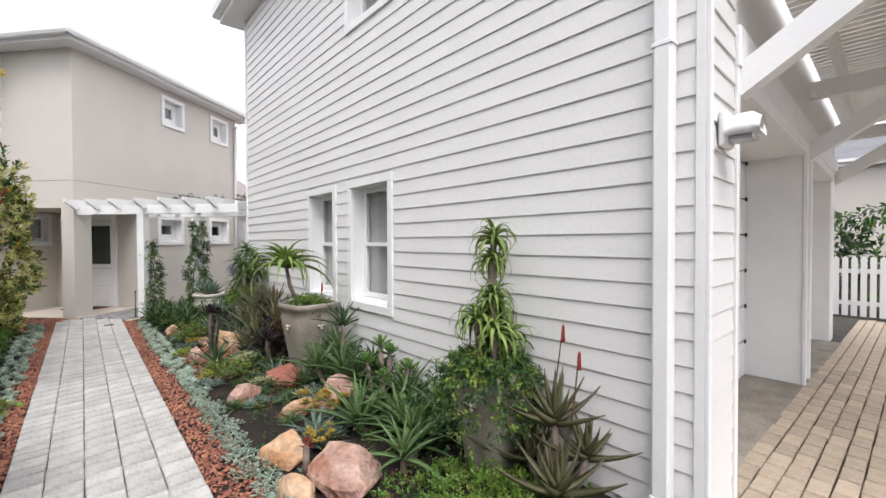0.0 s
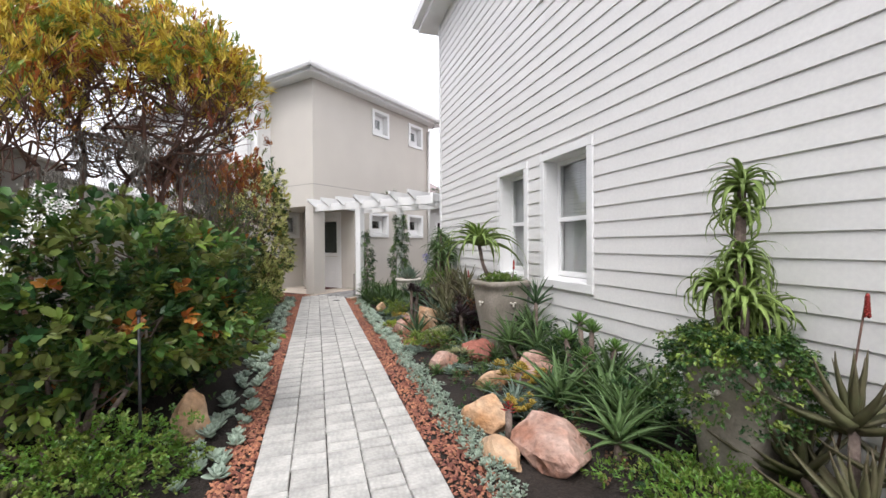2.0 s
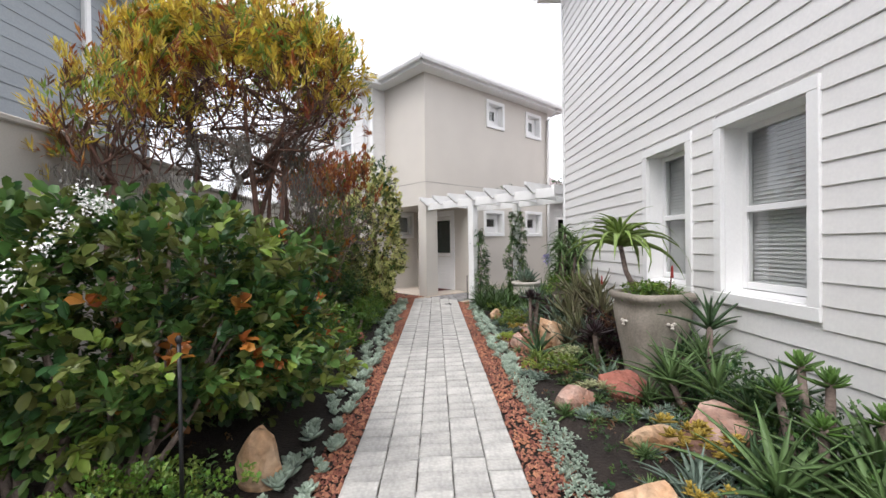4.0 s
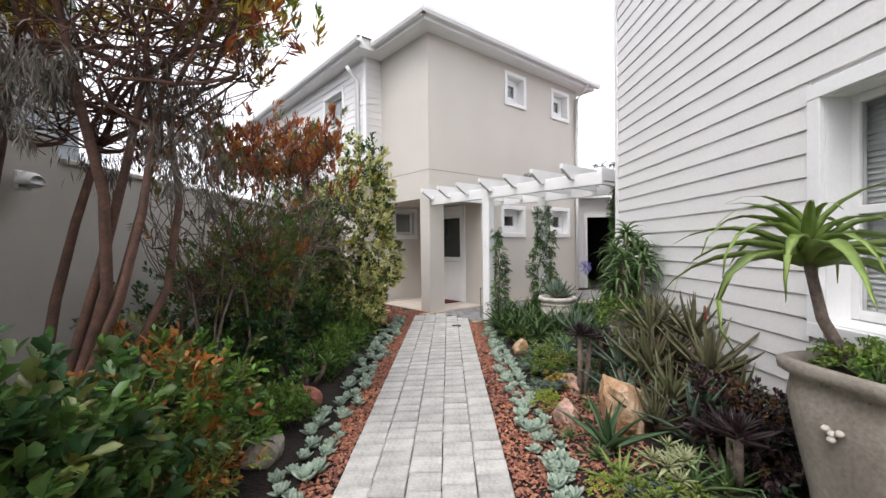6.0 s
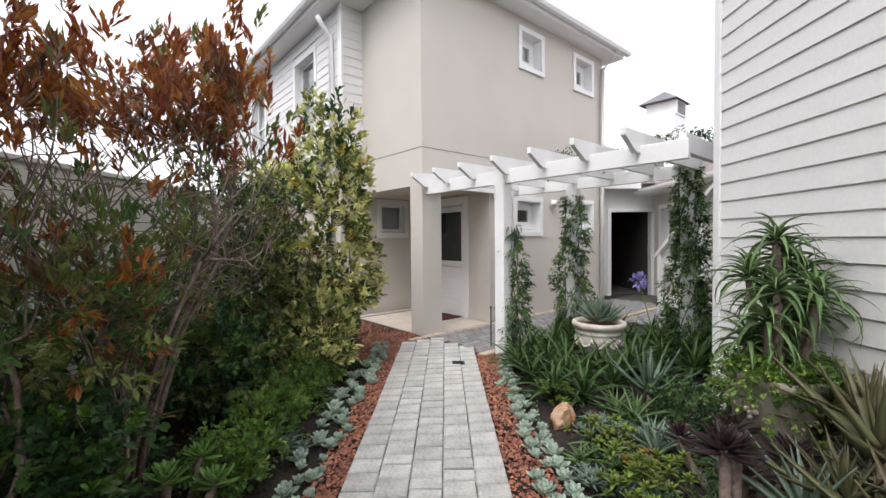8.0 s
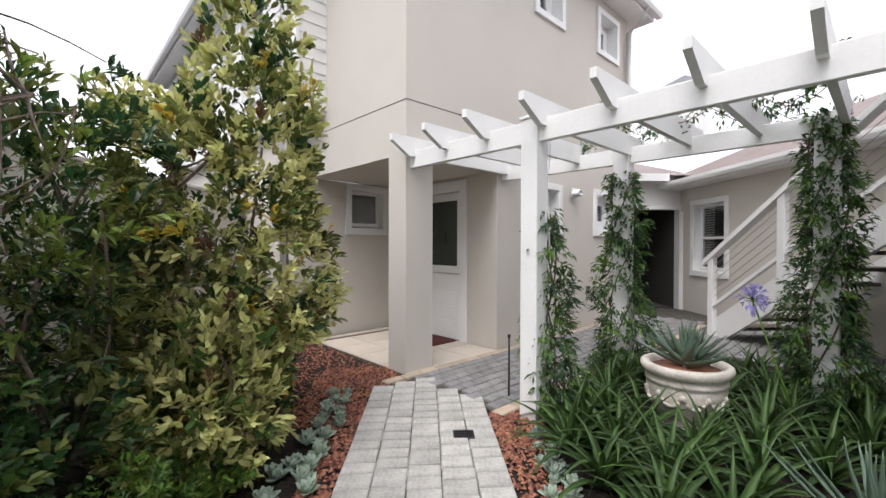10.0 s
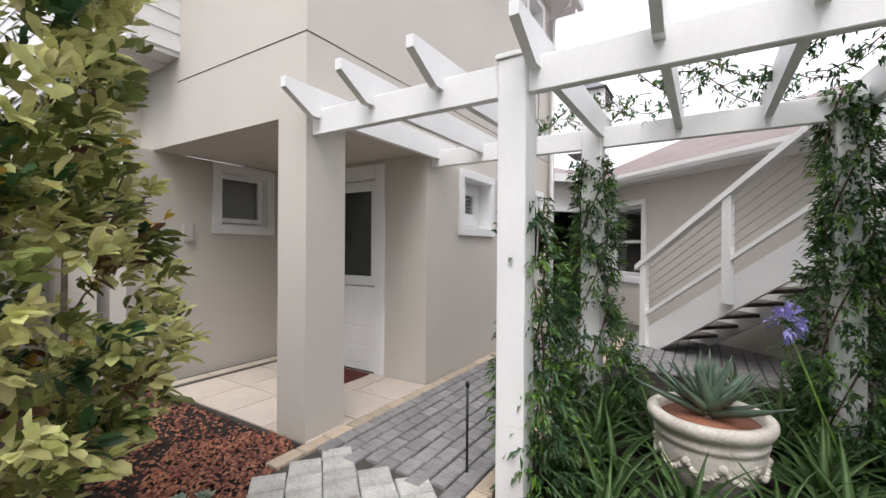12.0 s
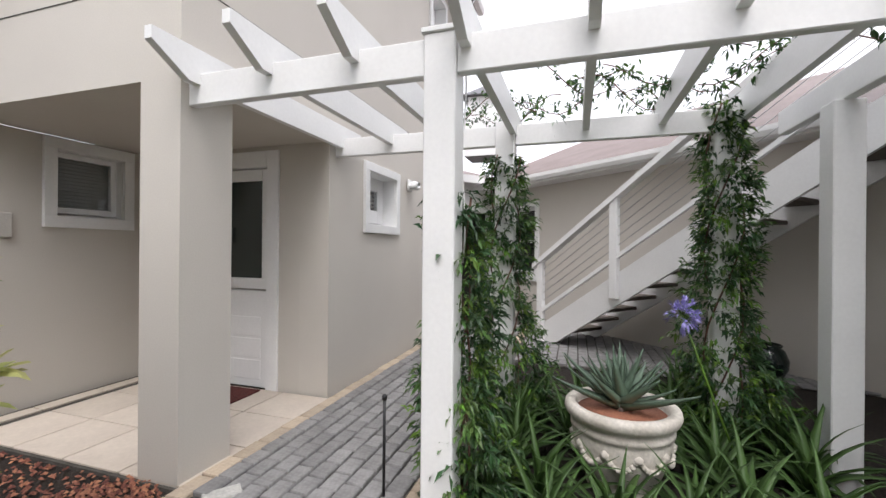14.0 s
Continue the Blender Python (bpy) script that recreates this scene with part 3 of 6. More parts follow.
s.box((-13.4, -4.4, 5.66), (-4.8, 9.8, 5.8), 2, 0.01)
s.box((-4.82, -4.4, 5.7), (-4.7, 9.9, 5.83), 2, 0.01)
s.add([(-13.4, -4.4, 5.8), (-4.8, -4.4, 5.8), (-4.8, 9.8, 5.8), (-13.4, 9.8, 5.8), (-9, 0, 7.6), (-9, 6, 7.6)], [(0, 1, 4), (1, 2, 5, 4), (2, 3, 5), (3, 0, 4, 5)], 1)
s.box((-5.2, 7.85, 0), (-5.1, 7.97, 5.66), 2, 0.02)
grey = tagged(s.make("wall_grey_house"), "blue-grey boarded house beyond the boundary wall", "house", kind="structure")
lap_boards(grey, 13.4, 2.0, 5.66, 0.2, [], M_GREYBOARD, pose(-5.2, -4, 0, 0, 0, 90))
lap_boards(grey, 5.0, 2.0, 5.66, 0.2, [], M_GREYBOARD, pose(-5.2, 9.4, 0, 0, 0, 180))

# ---- low building at the back with red roof ----
bx, ez = 5.4, 2.36
BW = pose(bx, 14.9, 0, 0, 0, -90)
s = wall_shape(Shape(M_PLASTER), 12, 0, ez, 0.25, [(0.6, 1.42, 0.8, 2.02)])
tagged(s.make("wall_back", at=BW), "beige plaster wall of the low building behind the stairs", "wall", kind="structure")
window_unit("window_back", BW @ pose(0.6, 0, 0.8), 0.82, 1.22, 0.12, 0.09, "white sash window with dark blind in low building", louvre=True)
s = Shape(M_BOARD)
wall_shape(s, 2.2, 0, 2.7, 0.15, [(0.42, 1.37, 0, 1.98)])
tagged(s.make("wall_link", at=pose(4.0, 14.75, 0)), "white boarded wall around the open french door", "wall", kind="structure")
# added room box; its indoor shade is painted as dark wall colour
s = Shape(M_ROOMSHADE)
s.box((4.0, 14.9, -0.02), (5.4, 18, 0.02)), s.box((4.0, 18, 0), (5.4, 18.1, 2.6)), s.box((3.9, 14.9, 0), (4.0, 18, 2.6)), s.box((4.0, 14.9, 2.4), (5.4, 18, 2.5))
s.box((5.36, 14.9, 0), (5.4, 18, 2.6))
tagged(s.make("wall_interior"), "room box behind the open french door, shade painted dark", "wall", kind="structure")


def french_door():
    root = tagged(empty("french_door", pose(5.36, 14.72, 0.02, 0, 0, -62)), "white glazed french door leaf standing open", "door")
    s = Shape(M_WHITE)
    w, h = 0.6, 1.92
    for a, b, c, d in ((0, 0.08, 0, h), (w - 0.08, w, 0, h), (0.08, w - 0.08, 0, 0.22), (0.08, w - 0.08, 0.75, 0.85), (0.08, w - 0.08, h - 0.09, h)):
        s.box((a, 0, c), (b, 0.045, d), 0, 0.004)
    s.make("leaf_frame", root)
    s = Shape(M_GLASS)
    s.box((0.08, 0.02, 0.22), (w - 0.08, 0.025, 0.75)), s.box((0.08, 0.02, 0.85), (w - 0.08, 0.025, h - 0.09))
    s.make("pane", root)
    s = Shape(M_STEEL)
    s.box((w - 0.06, -0.03, 0.92), (w - 0.03, 0.0, 1.08), 0, 0.006)
    s.make("handle", root)


french_door()
s = Shape(M_WHITE)
s.box((4.34, 14.71, 0), (4.42, 14.75, 2.06), 0, 0.004), s.box((5.37, 14.71, 0), (5.40, 14.75, 2.06), 0, 0.004), s.box((4.42, 14.71, 1.98), (5.37, 14.75, 2.06), 0, 0.004)
tagged(s.make("trim_door"), "white door casing of the french door", "trim", kind="structure")
s = Shape(M_REDROOF, M_WHITE)
xs = []
n = 200
for i in range(n + 1):
    y = 15.4 - i * 0.062
    dz = 0.018 * math.cos(i * math.pi / 1)
    xs.append((y, dz))
vs = [(bx - 0.35, y, ez + 0.1 + d) for y, d in xs] + [(bx + 4.5, y, ez + 2.1 + d) for y, d in xs]
s.add(vs, [(i, i + 1, n + 2 + i, n + 1 + i) for i in range(n)], 0, True)
s.box((bx - 0.3, 3, ez), (bx, 15.3, ez + 0.03), 1)
s.box((bx - 0.33, 3, ez), (bx - 0.3, 15.3, ez + 0.13), 1)
s.prism([(bx - 0.33, ez + 0.02), (bx - 0.43, ez + 0.02), (bx - 0.455, ez + 0.07), (bx - 0.455, ez + 0.12), (bx - 0.435, ez + 0.12), (bx - 0.42, ez + 0.045), (bx - 0.33, ez + 0.045)], "y", 3, 15.35, 1)
s.add([(3.6, 14.5, 2.62), (bx + 0.2, 14.5, 2.62), (bx + 0.2, 20, 4.2), (3.6, 20, 4.2)], [(0, 1, 2, 3)], 0)
s.box((3.6, 14.45, 2.5), (bx - 0.4, 14.5, 2.64), 1)
tagged(s.make("roof_3"), "faded red corrugated roof with white gutter", "roof", kind="structure")


def cupola():
    root = tagged(empty("roof_cupola", pose(6.75, 16.8, 0, 0, 0, 41)), "white louvred roof cupola with grey cap", "cupola")
    s = Shape(M_WHITE)
    s.box((-0.42, -0.42, 3.6), (0.42, 0.42, 4.72), 0, 0.01)
    s.box((-0.36, -0.44, 4.72), (0.36, 0.36, 5.12), 0, 0.01)
    s.make("body", root)
    s = Shape(M_ROOF, M_WHITE)
    s.add([(-0.52, -0.52, 5.12), (0.52, -0.52, 5.12), (0.52, 0.52, 5.12), (-0.52, 0.52, 5.12), (0, 0, 5.5)], [(0, 1, 4), (1, 2, 4), (2, 3, 4), (3, 0, 4), (3, 2, 1, 0)])
    s.make("cap", root)
    s = Shape(M_SHUTTER)
    for i in range(7):
        s.box((-0.26, -0.455, 4.78 + i * 0.045), (0.26, -0.44, 4.795 + i * 0.045))
    s.make("louvre", root)


cupola()


# ---- stairs ----
def outside_stair():
    x0, y0, run, rise, n = 4.35, 12.25, 0.265, 0.172, 17
    root = tagged(empty("outside_stair", pose(x0, y0, 0)), "white timber outside stair with dark treads", "stairs")
    k = rise / run
    for x in (0.0, 0.85):
        s = Shape(M_WHITE)
        L = n * run
        s.prism([(0.1, 0.0), (-0.16, 0.0), (-L, L * k - 0.1), (-L, L * k + 0.24), (0.1, 0.20)], "x", x, x + 0.05)
        s.make("stringer", root)
    t = Shape(M_TREAD)
    t.box((0.05, -0.14, -0.02), (0.85, 0.14, 0.02), 0, 0.005)
    me = t.mesh("tread")
    for i in range(1, n):
        o = new("tread", me)
        o.parent = root
        o.matrix_basis = pose(0, -i * run + 0.1, i * rise)
    for i, y in enumerate((0.0, -1.14, -2.35, -3.6)):
        z = -y * k
        s = Shape(M_WHITE)
        s.box((-0.07, y - 0.05, max(z - 0.02, 0)), (-0.002, y + 0.05, z + 1.12), 0, 0.006)
        s.make("newel", root)
    s = Shape(M_WHITE)
    a, b = 0.12, -4.4
    s.prism([(a, 1.08 - a * k), (a, 1.15 - a * k), (b, 1.15 - b * k), (b, 1.08 - b * k)], "x", -0.09, 0.02)
    s.prism([(0, 0.40), (0, 0.45), (b, 0.45 - b * k), (b, 0.40 - b * k)], "x", -0.06, -0.01)
    s.make("rail", root)
    s = Shape(M_STEEL)
    for i in range(5):
        z = 0.55 + i * 0.105
        s.tube([(-0.035, 0, z), (-0.035, b, z - b * k)], 0.004, 5)
    s.make("cable", root)


outside_stair()


# ---- pergola ----
def pergola():
    root = tagged(empty("pergola", HOUSE), "white-painted timber pergola with notched rafters", "pergola")
    s = Shape(M_WHITE)
    s.box((0.02, -1.46, 0), (0.16, -1.32, 2.17), 0, 0.006)
    s.box((0.01, -1.47, 2.17), (0.17, -1.31, 2.195), 0, 0.004)
    s.make("post", root)
    for u, v in ((1.47, -1.44), (1.51, -2.86)):
        s = Shape(M_WHITE)
        s.box((u - 0.07, v - 0.07, 0), (u + 0.07, v + 0.07, 2.2), 0, 0.006)
        s.make("post", root)
    s = Shape(M_WHITE)
    s.box((1.06, -3.36, 0), (1.2, -3.22, 2.06), 0, 0.006)
    s.make("post", root)
    s = Shape(M_WHITE)
    s.box((0.045, -1.32, 2.0), (0.095, 0.0, 2.16), 0, 0.005)
    s.box((0.045, -3.35, 2.0), (0.095, -1.46, 2.16), 0, 0.005)
    s.make("beam", root)
    s = Shape(M_WHITE)
    s.box((1.445, -1.37, 2.03), (1.495, 0.0, 2.18), 0, 0.005)
    s.box((1.445, -2.79, 2.03), (1.495, -1.51, 2.18), 0, 0.005)
    s.make("beam", root)
    s = Shape(M_WHITE)
    s.box((0.095, -3.32, 2.06), (1.8, -3.26, 2.22), 0, 0.005)
    s.make("beam", root)
    p = Shape(M_WHITE)
    p.prism([(-0.02, 2.10), (-0.22, 2.22), (-0.22, 2.28), (1.74, 2.28), (1.74, 2.22), (1.6, 2.10)], "y", -0.022, 0.022)
    me = p.mesh("rafter")
    for v in (-0.06, -0.51, -0.98, -1.50, -2.0, -2.48, -2.95):
        o = new("rafter", me)
        o.parent = root
        o.matrix_basis = pose(0, v, 0)


pergola()


# ---- plants ----
rng = np.random.default_rng(7)


def unit(a):
    return a / np.maximum(np.linalg.norm(a, axis=-1, keepdims=True), 1e-9)


def leaves(name, base, way, length, width, slots, mats, parent, fold=0.25, droop=0.15, at=None):
    """Many folded leaves in one mesh: their bases, directions, lengths, widths and material slots."""
    n = len(base)
    way = unit(way)
    up = np.tile((0.0, 0.0, 1.0), (n, 1)) + rng.normal(0, 0.35, (n, 3))
    side = unit(np.cross(way, up))
    nor = unit(np.cross(side, way))
    L, W = length[:, None], width[:, None]
    down = np.array((0, 0, 1.0)) * L * droop
    tip = base + way * L - down
    broad = L.mean() > 0.05 and W.mean() > 0.38 * L.mean()
    if broad:
        # rounded leaf: two ribs, widest past the middle
        m1, m2 = base + way * L * 0.36 - down * 0.1, base + way * L * 0.76 - down * 0.5
        w1, w2 = side * W * 0.44, side * W * 0.46
        v = np.stack([base, m1 - w1 + nor * W * fold, m1, m1 + w1 + nor * W * fold, m2 - w2 + nor * W * fold * 0.8, m2, m2 + w2 + nor * W * fold * 0.8, tip], 1).reshape(-1, 3)
        o = np.arange(n) * 8
        quads = ((0, 2, 1), (0, 3, 2), (1, 2, 5, 4), (2, 3, 6, 5), (4, 5, 7), (5, 6, 7))
    else:
        mid = base + way * L * 0.55
        v = np.stack([base, mid - side * W * 0.5 + nor * W * fold, mid + side * W * 0.5 + nor * W * fold, mid, tip], 1).reshape(-1, 3)
        o = np.arange(n) * 5
        quads = ((0, 3, 1), (1, 3, 4), (0, 2, 3), (2, 4, 3))
    f = [tuple(int(k) + i for i in q) for k in o for q in quads]
    me = bpy.data.meshes.new(name)
    me.from_pydata(v.tolist(), [], f)
    for m in mats:
        me.materials.append(m)
    me.polygons.foreach_set("material_index", np.repeat(slots, len(quads)).astype(np.int32))
    me.polygons.foreach_set("use_smooth", [broad] * len(f))
    me.update()
    ob = new(name, me)
    ob.parent = parent
    tagged(ob, kind="stuff")
    return ob


def sprigs(tips, ways, per, length, width, spread, weights, jitter=0.02):
    """Leaves in whorls round twig tips; returns the arrays that leaves() takes."""
    n = len(tips)
    tip = np.repeat(tips, per, 0)
    way = np.repeat(unit(ways), per, 0)
    rad = unit(rng.normal(0, 1, (n * per, 3)))
    rad = unit(rad - way * np.sum(rad * way, 1, keepdims=True))
    back = rng.uniform(0, 1, (n * per, 1))
    base = tip - way * back * length * 1.3 + rng.normal(0, jitter, (n * per, 3)) * 0.5
    d = way * (1.1 - 0.5 * back) + rad * spread * (0.6 + 0.6 * back)
    ln = length * rng.uniform(0.65, 1.2, n * per)
    wd = width * rng.uniform(0.75, 1.2, n * per)
    sl = np.repeat(rng.choice(len(weights), n, p=np.array(weights) / sum(weights)), per)
    return base, d, ln, wd, sl


def blob_tips(n, centre, radius, shell=0.55, flat=0.0, lump=0.22):
    """Points in the outer part of a lumpy ellipsoid, with outward directions."""
    d = unit(rng.normal(0, 1, (n, 3)))
    ph = rng.uniform(0, 6.28, 6)
    wob = 1 + lump * (np.sin(4 * d[:, 0] + ph[0]) * np.sin(5 * d[:, 1] + ph[1]) + 0.7 * np.sin(7 * d[:, 2] + ph[2] + 3 * d[:, 0]))
    r = (shell + (1 - shell) * rng.uniform(0, 1, n) ** 0.5) * wob
    p = np.array(centre) + d * np.array(radius) * r[:, None]
    keep = p[:, 2] > 0.03
    p, d = p[keep], d[keep]
    w = unit(d + np.array((0, 0, 0.55)) + rng.normal(0, 0.3, d.shape))
    return p, w


def limb(shape, a, b, r0, r1, bend=0.12, seg=5, sides=6):
    a, b = Vector(a), Vector(b)
    side = Vector(rng.normal(0, 1, 3)) * (b - a).length * bend
    pts = [a.lerp(b, i / seg) + side * math.sin(math.pi * i / seg) for i in range(seg + 1)]
    shape.tube(pts, [r0 + (r1 - r0) * i / seg for i in range(seg + 1)], sides)
    return pts


def shrub(name, label, base, centre, radius, n, per, length, width, mats, weights, stems=5, spread=0.8, shell=0.55, droop=0.1, bark=None, r0=0.018, twigs=0, lump=0.22, top=None, category="shrub"):
    """A shrub: stems from the base into the crown, twigs, and whorled leaves; top = (height, weights) for the upper part."""
    root = tagged(empty(name, pose(*base)), label, category)
    o = np.array(base)
    tips, ways = blob_tips(n, np.array(centre) - o, radius, shell, lump=lump)
    arrs = sprigs(tips, ways, per, length, width, spread, weights)
    if top:
        hi = np.repeat(tips[:, 2] + rng.normal(0, 0.12, len(tips)) > top[0], per)
        other = np.repeat(rng.choice(len(weights), len(tips), p=np.array(top[1]) / sum(top[1])), per)
        arrs = (*arrs[:4], np.where(hi, other, arrs[4]))
    leaves("foliage", *arrs, mats, root, droop=droop)
    s = Shape(bark or M_BARK)
    c = np.array(centre) - o
    for i in range(stems):
        a = rng.uniform(0, 6.28)
        foot = (0.08 * math.cos(a), 0.08 * math.sin(a), -0.02)
        k = tips[rng.integers(len(tips))]
        end = c + (k - c) * 0.6
        pts = limb(s, foot, end, r0 * rng.uniform(0.7, 1.2), r0 * 0.4)
        for j in range(twigs):
            q = pts[rng.integers(2, len(pts))]
            near = tips[np.argsort(np.linalg.norm(tips - np.array(q), axis=1))[rng.integers(0, max(2, len(tips) // 6))]]
            limb(s, q, near, r0 * 0.35, r0 * 0.12, 0.1, 3, 4)
    s.make("stem", root)
    return root


def blade(length, width, thick, curl, segs=6, notch=0.0, tip=0.04, belly=0.35):
    """One fleshy leaf along +x, channelled, curling down (curl > 0) or up; two shapes share it."""
    pts = []
    x = z = 0.0
    a = 0.0
    for i in range(segs + 1):
        t = i / segs
        w = width * (tip + (1 - tip) * (1 - t) ** 0.8 * (0.75 + belly * math.sin(math.pi * min(1, t * 1.25)))) if belly < 0.9 else width * max(tip, math.sin(math.pi * min(0.97, 0.12 + 0.86 * t)) ** 0.8)
        pts.append((x, z, w, thick * (1 - 0.8 * t)))
        x += math.cos(a) * length / segs
        z += math.sin(a) * length / segs
        a -= curl / segs
    vs, fs = [], []
    for x, z, w, th in pts:
        vs += [(x, -w / 2, z + w * 0.22), (x, 0, z + th * 0.3), (x, w / 2, z + w * 0.22), (x, 0, z - th)]
    for i in range(segs):
        for k in range(4):
            a0, b0 = i * 4 + k, i * 4 + (k + 1) % 4
            fs.append((a0, b0, b0 + 4, a0 + 4))
    fs += [(3, 2, 1, 0), tuple(range(segs * 4, segs * 4 + 4))]
    return vs, fs


def rosette_parts(n, lo, hi, curl_lo, curl_hi, length, width, thick, belly=0.35, inner=0.55, segs=6):
    """Leaf poses round a stem from low outer leaves (pitch lo) to upright inner ones (hi)."""
    out = []
    for i in range(n):
        t = i / max(1, n - 1)
        out.append((Matrix.Rotation(i * 2.39996 + rng.uniform(-0.2, 0.2), 4, "Z") @ Matrix.Rotation(-radians(lo + (hi - lo) * t + rng.uniform(-7, 7)), 4, "Y"), (1 - (1 - inner) * t) * rng.uniform(0.85, 1.12), t))
    return out


def aloe(name, label, at, n, length, width, mat_, lo=5, hi=80, curl=0.9, thick=0.02, group="", stem=0.0, scale=1.0, heads=None, belly=0.35, category="succulent", inner=0.6, cols=3, joined=False):
    """A large succulent: each leaf a part of its own on a short stem. heads: offsets of several rosettes."""
    root = tagged(empty(name, at), label, category, group)
    meshes = []
    for k in range(cols):
        s = Shape(mat_)
        vs, fs = blade(length, width, thick, curl * (0.7 + 0.35 * k), belly=belly)
        s.add(vs, fs, 0, True)
        meshes.append(s.mesh("leaf"))
    st, one = Shape(M_BARK), Shape(mat_)
    for hx, hy, hz, hs in heads or ((0, 0, stem, 1.0),):
        if hz > 0.01:
            st.tube([(hx * 0.3, hy * 0.3, -0.03), (hx * 0.8, hy * 0.8, hz * 0.5), (hx, hy, hz + 0.02)], [0.028, 0.022, 0.02], 7)
        for m, k, t in rosette_parts(n, lo, hi, 0, 0, length, width, thick, inner=inner):
            mm = Matrix.Translation((hx, hy, hz + 0.05 * t * hs)) @ m @ Matrix.Translation((0.012, 0, 0)) @ Matrix.Scale(k * hs, 4)
            if joined:
                vs, fs = blade(length, width, thick, curl * rng.uniform(0.7, 1.4), belly=belly)
                one.add([mm @ Vector(q) for q in vs], fs, 0, True)
                continue
            o = new("leaf", meshes[rng.integers(cols)])
            o.parent = root
            o.matrix_basis = mm
    if one.v:
        tagged(one.make("leaf_rosettes", root), kind="stuff")
    if st.v:
        st.make("stem", root)
    return root


def small_rosette_mesh(name, mat_, n, length, width, thick, lo, hi, curl=-0.5, belly=1.0, heads=((0, 0, 0, 1),), segs=3, inner=0.4):
    s = Shape(mat_)
    vs, fs = blade(length, width, thick, curl, segs, belly=belly)
    for hx, hy, hz, hs in heads:
        for m, k, t in rosette_parts(n, lo, hi, 0, 0, length, width, thick, inner=inner):
            mm = Matrix.Translation((hx, hy, hz + 0.02 * t * hs)) @ m @ Matrix.Scale(k * hs, 4)
            s.add([mm @ Vector(p) for p in vs], fs, 0, True)
    return s.mesh(name)


def scatter(meshes, name, label, category, group, spots):
    for x, y, z, sc in spots:
        o = tagged(new(name, meshes[rng.integers(len(meshes))]), label, category, group)
        o.matrix_basis = pose(x, y, z, rng.uniform(-8, 8), rng.uniform(-8, 8), rng.uniform(0, 360)) @ Matrix.Scale(sc, 4)


def heads_disc(n, r, z=0.0, dz=0.02, s0=0.7, s1=1.1):
    out = []
    for i in range(n):
        a, q = i * 2.4, r * math.sqrt((i + 0.3) / n)
        out.append((q * math.cos(a), q * math.sin(a), z + rng.uniform(0, dz), rng.uniform(s0, s1)))
    return out


# stones
def rock(name, label, x, y, size, mat_, z=0.0, tilt=0):
    bm = bmesh.new()
    bmesh.ops.create_icosphere(bm, subdivisions=3, radius=1.0)
    seed = Vector(rng.uniform(0, 50, 3))
    for v in bm.verts:
        d = v.co.normalized()
        k = 1 + 0.42 * noise.noise(d * 1.1 + seed) + 0.16 * noise.noise(d * 2.8 + seed) + 0.05 * noise.noise(d * 8 + seed)
        p = d * k
        for i in range(7):
            nrm = Vector((math.sin(i * 2.1 + seed.x), math.cos(i * 1.7 + seed.y), math.sin(i * 1.3 + seed.z))).normalized()
            h = p.dot(nrm)
            if h > 0.72:
                p -= nrm * (h - 0.72) * 0.85
        v.co = Vector((p.x * size[0], p.y * size[1], max(p.z * size[2], -size[2] * 0.35)))
    me = bpy.data.meshes.new(name)
    bm.to_mesh(me)
    bm.free()
    me.materials.append(mat_)
    ob = tagged(new(name, me), label, "rock", "garden rocks")
    ob.matrix_basis = pose(x, y, z + size[2] * 0.3, tilt, 0, rng.uniform(0, 360))
    return ob


for x, y, sz, m_, lab in (
    (1.50, 2.34, (0.27, 0.2, 0.17), M_ROCK, "pink quartzite boulder bedded in soil"),
    (1.30, 2.82, (0.17, 0.13, 0.15), M_ROCKY, "ochre quartzite boulder in the bed"),
    (1.20, 2.42, (0.17, 0.1, 0.09), M_ROCKY, "flat orange stone beside the gravel"),
    (2.02, 3.42, (0.27, 0.18, 0.2), M_ROCK, "pink white-veined boulder among aloes"),
    (1.66, 3.52, (0.15, 0.09, 0.11), M_ROCKY, "pale yellow stone in the bed"),
    (1.40, 4.15, (0.17, 0.14, 0.13), M_ROCK, "pink boulder in dark soil"),
    (1.86, 4.32, (0.2, 0.15, 0.17), M_ROCKR, "dark red boulder at the urn's foot"),
    (1.72, 5.85, (0.24, 0.17, 0.30), M_ROCKY, "large ochre and white quartz boulder"),
    (1.36, 5.95, (0.12, 0.09, 0.13), M_ROCK, "small pink stone beside lime sedum"),
    (1.36, 7.9, (0.12, 0.09, 0.13), M_ROCKY, "pale yellow stone under strap leaves"),
    (1.55, 6.6, (0.14, 0.1, 0.12), M_ROCK, "pink stone in the bed"),
    (-0.52, 3.22, (0.11, 0.09, 0.24), M_ROCKY, "upright orange stone beside the path"),
    (-0.68, 6.25, (0.18, 0.13, 0.14), M_ROCKR, "dark red stone under shrubs"),
    (-0.60, 5.45, (0.14, 0.12, 0.11), M_STONE, "smooth pale boulder beside the path"),
    (-0.70, 9.0, (0.13, 0.1, 0.12), M_ROCKY, "rounded ochre stone under shrub"),
):
    rock("rock", lab, x, y, sz, m_)


def inv_house(x, y):
    c, s_ = math.cos(U), math.sin(U)
    dx, dy = x - 0.185, y - 10.64
    return dx * c + dy * s_, -dx * s_ + dy * c


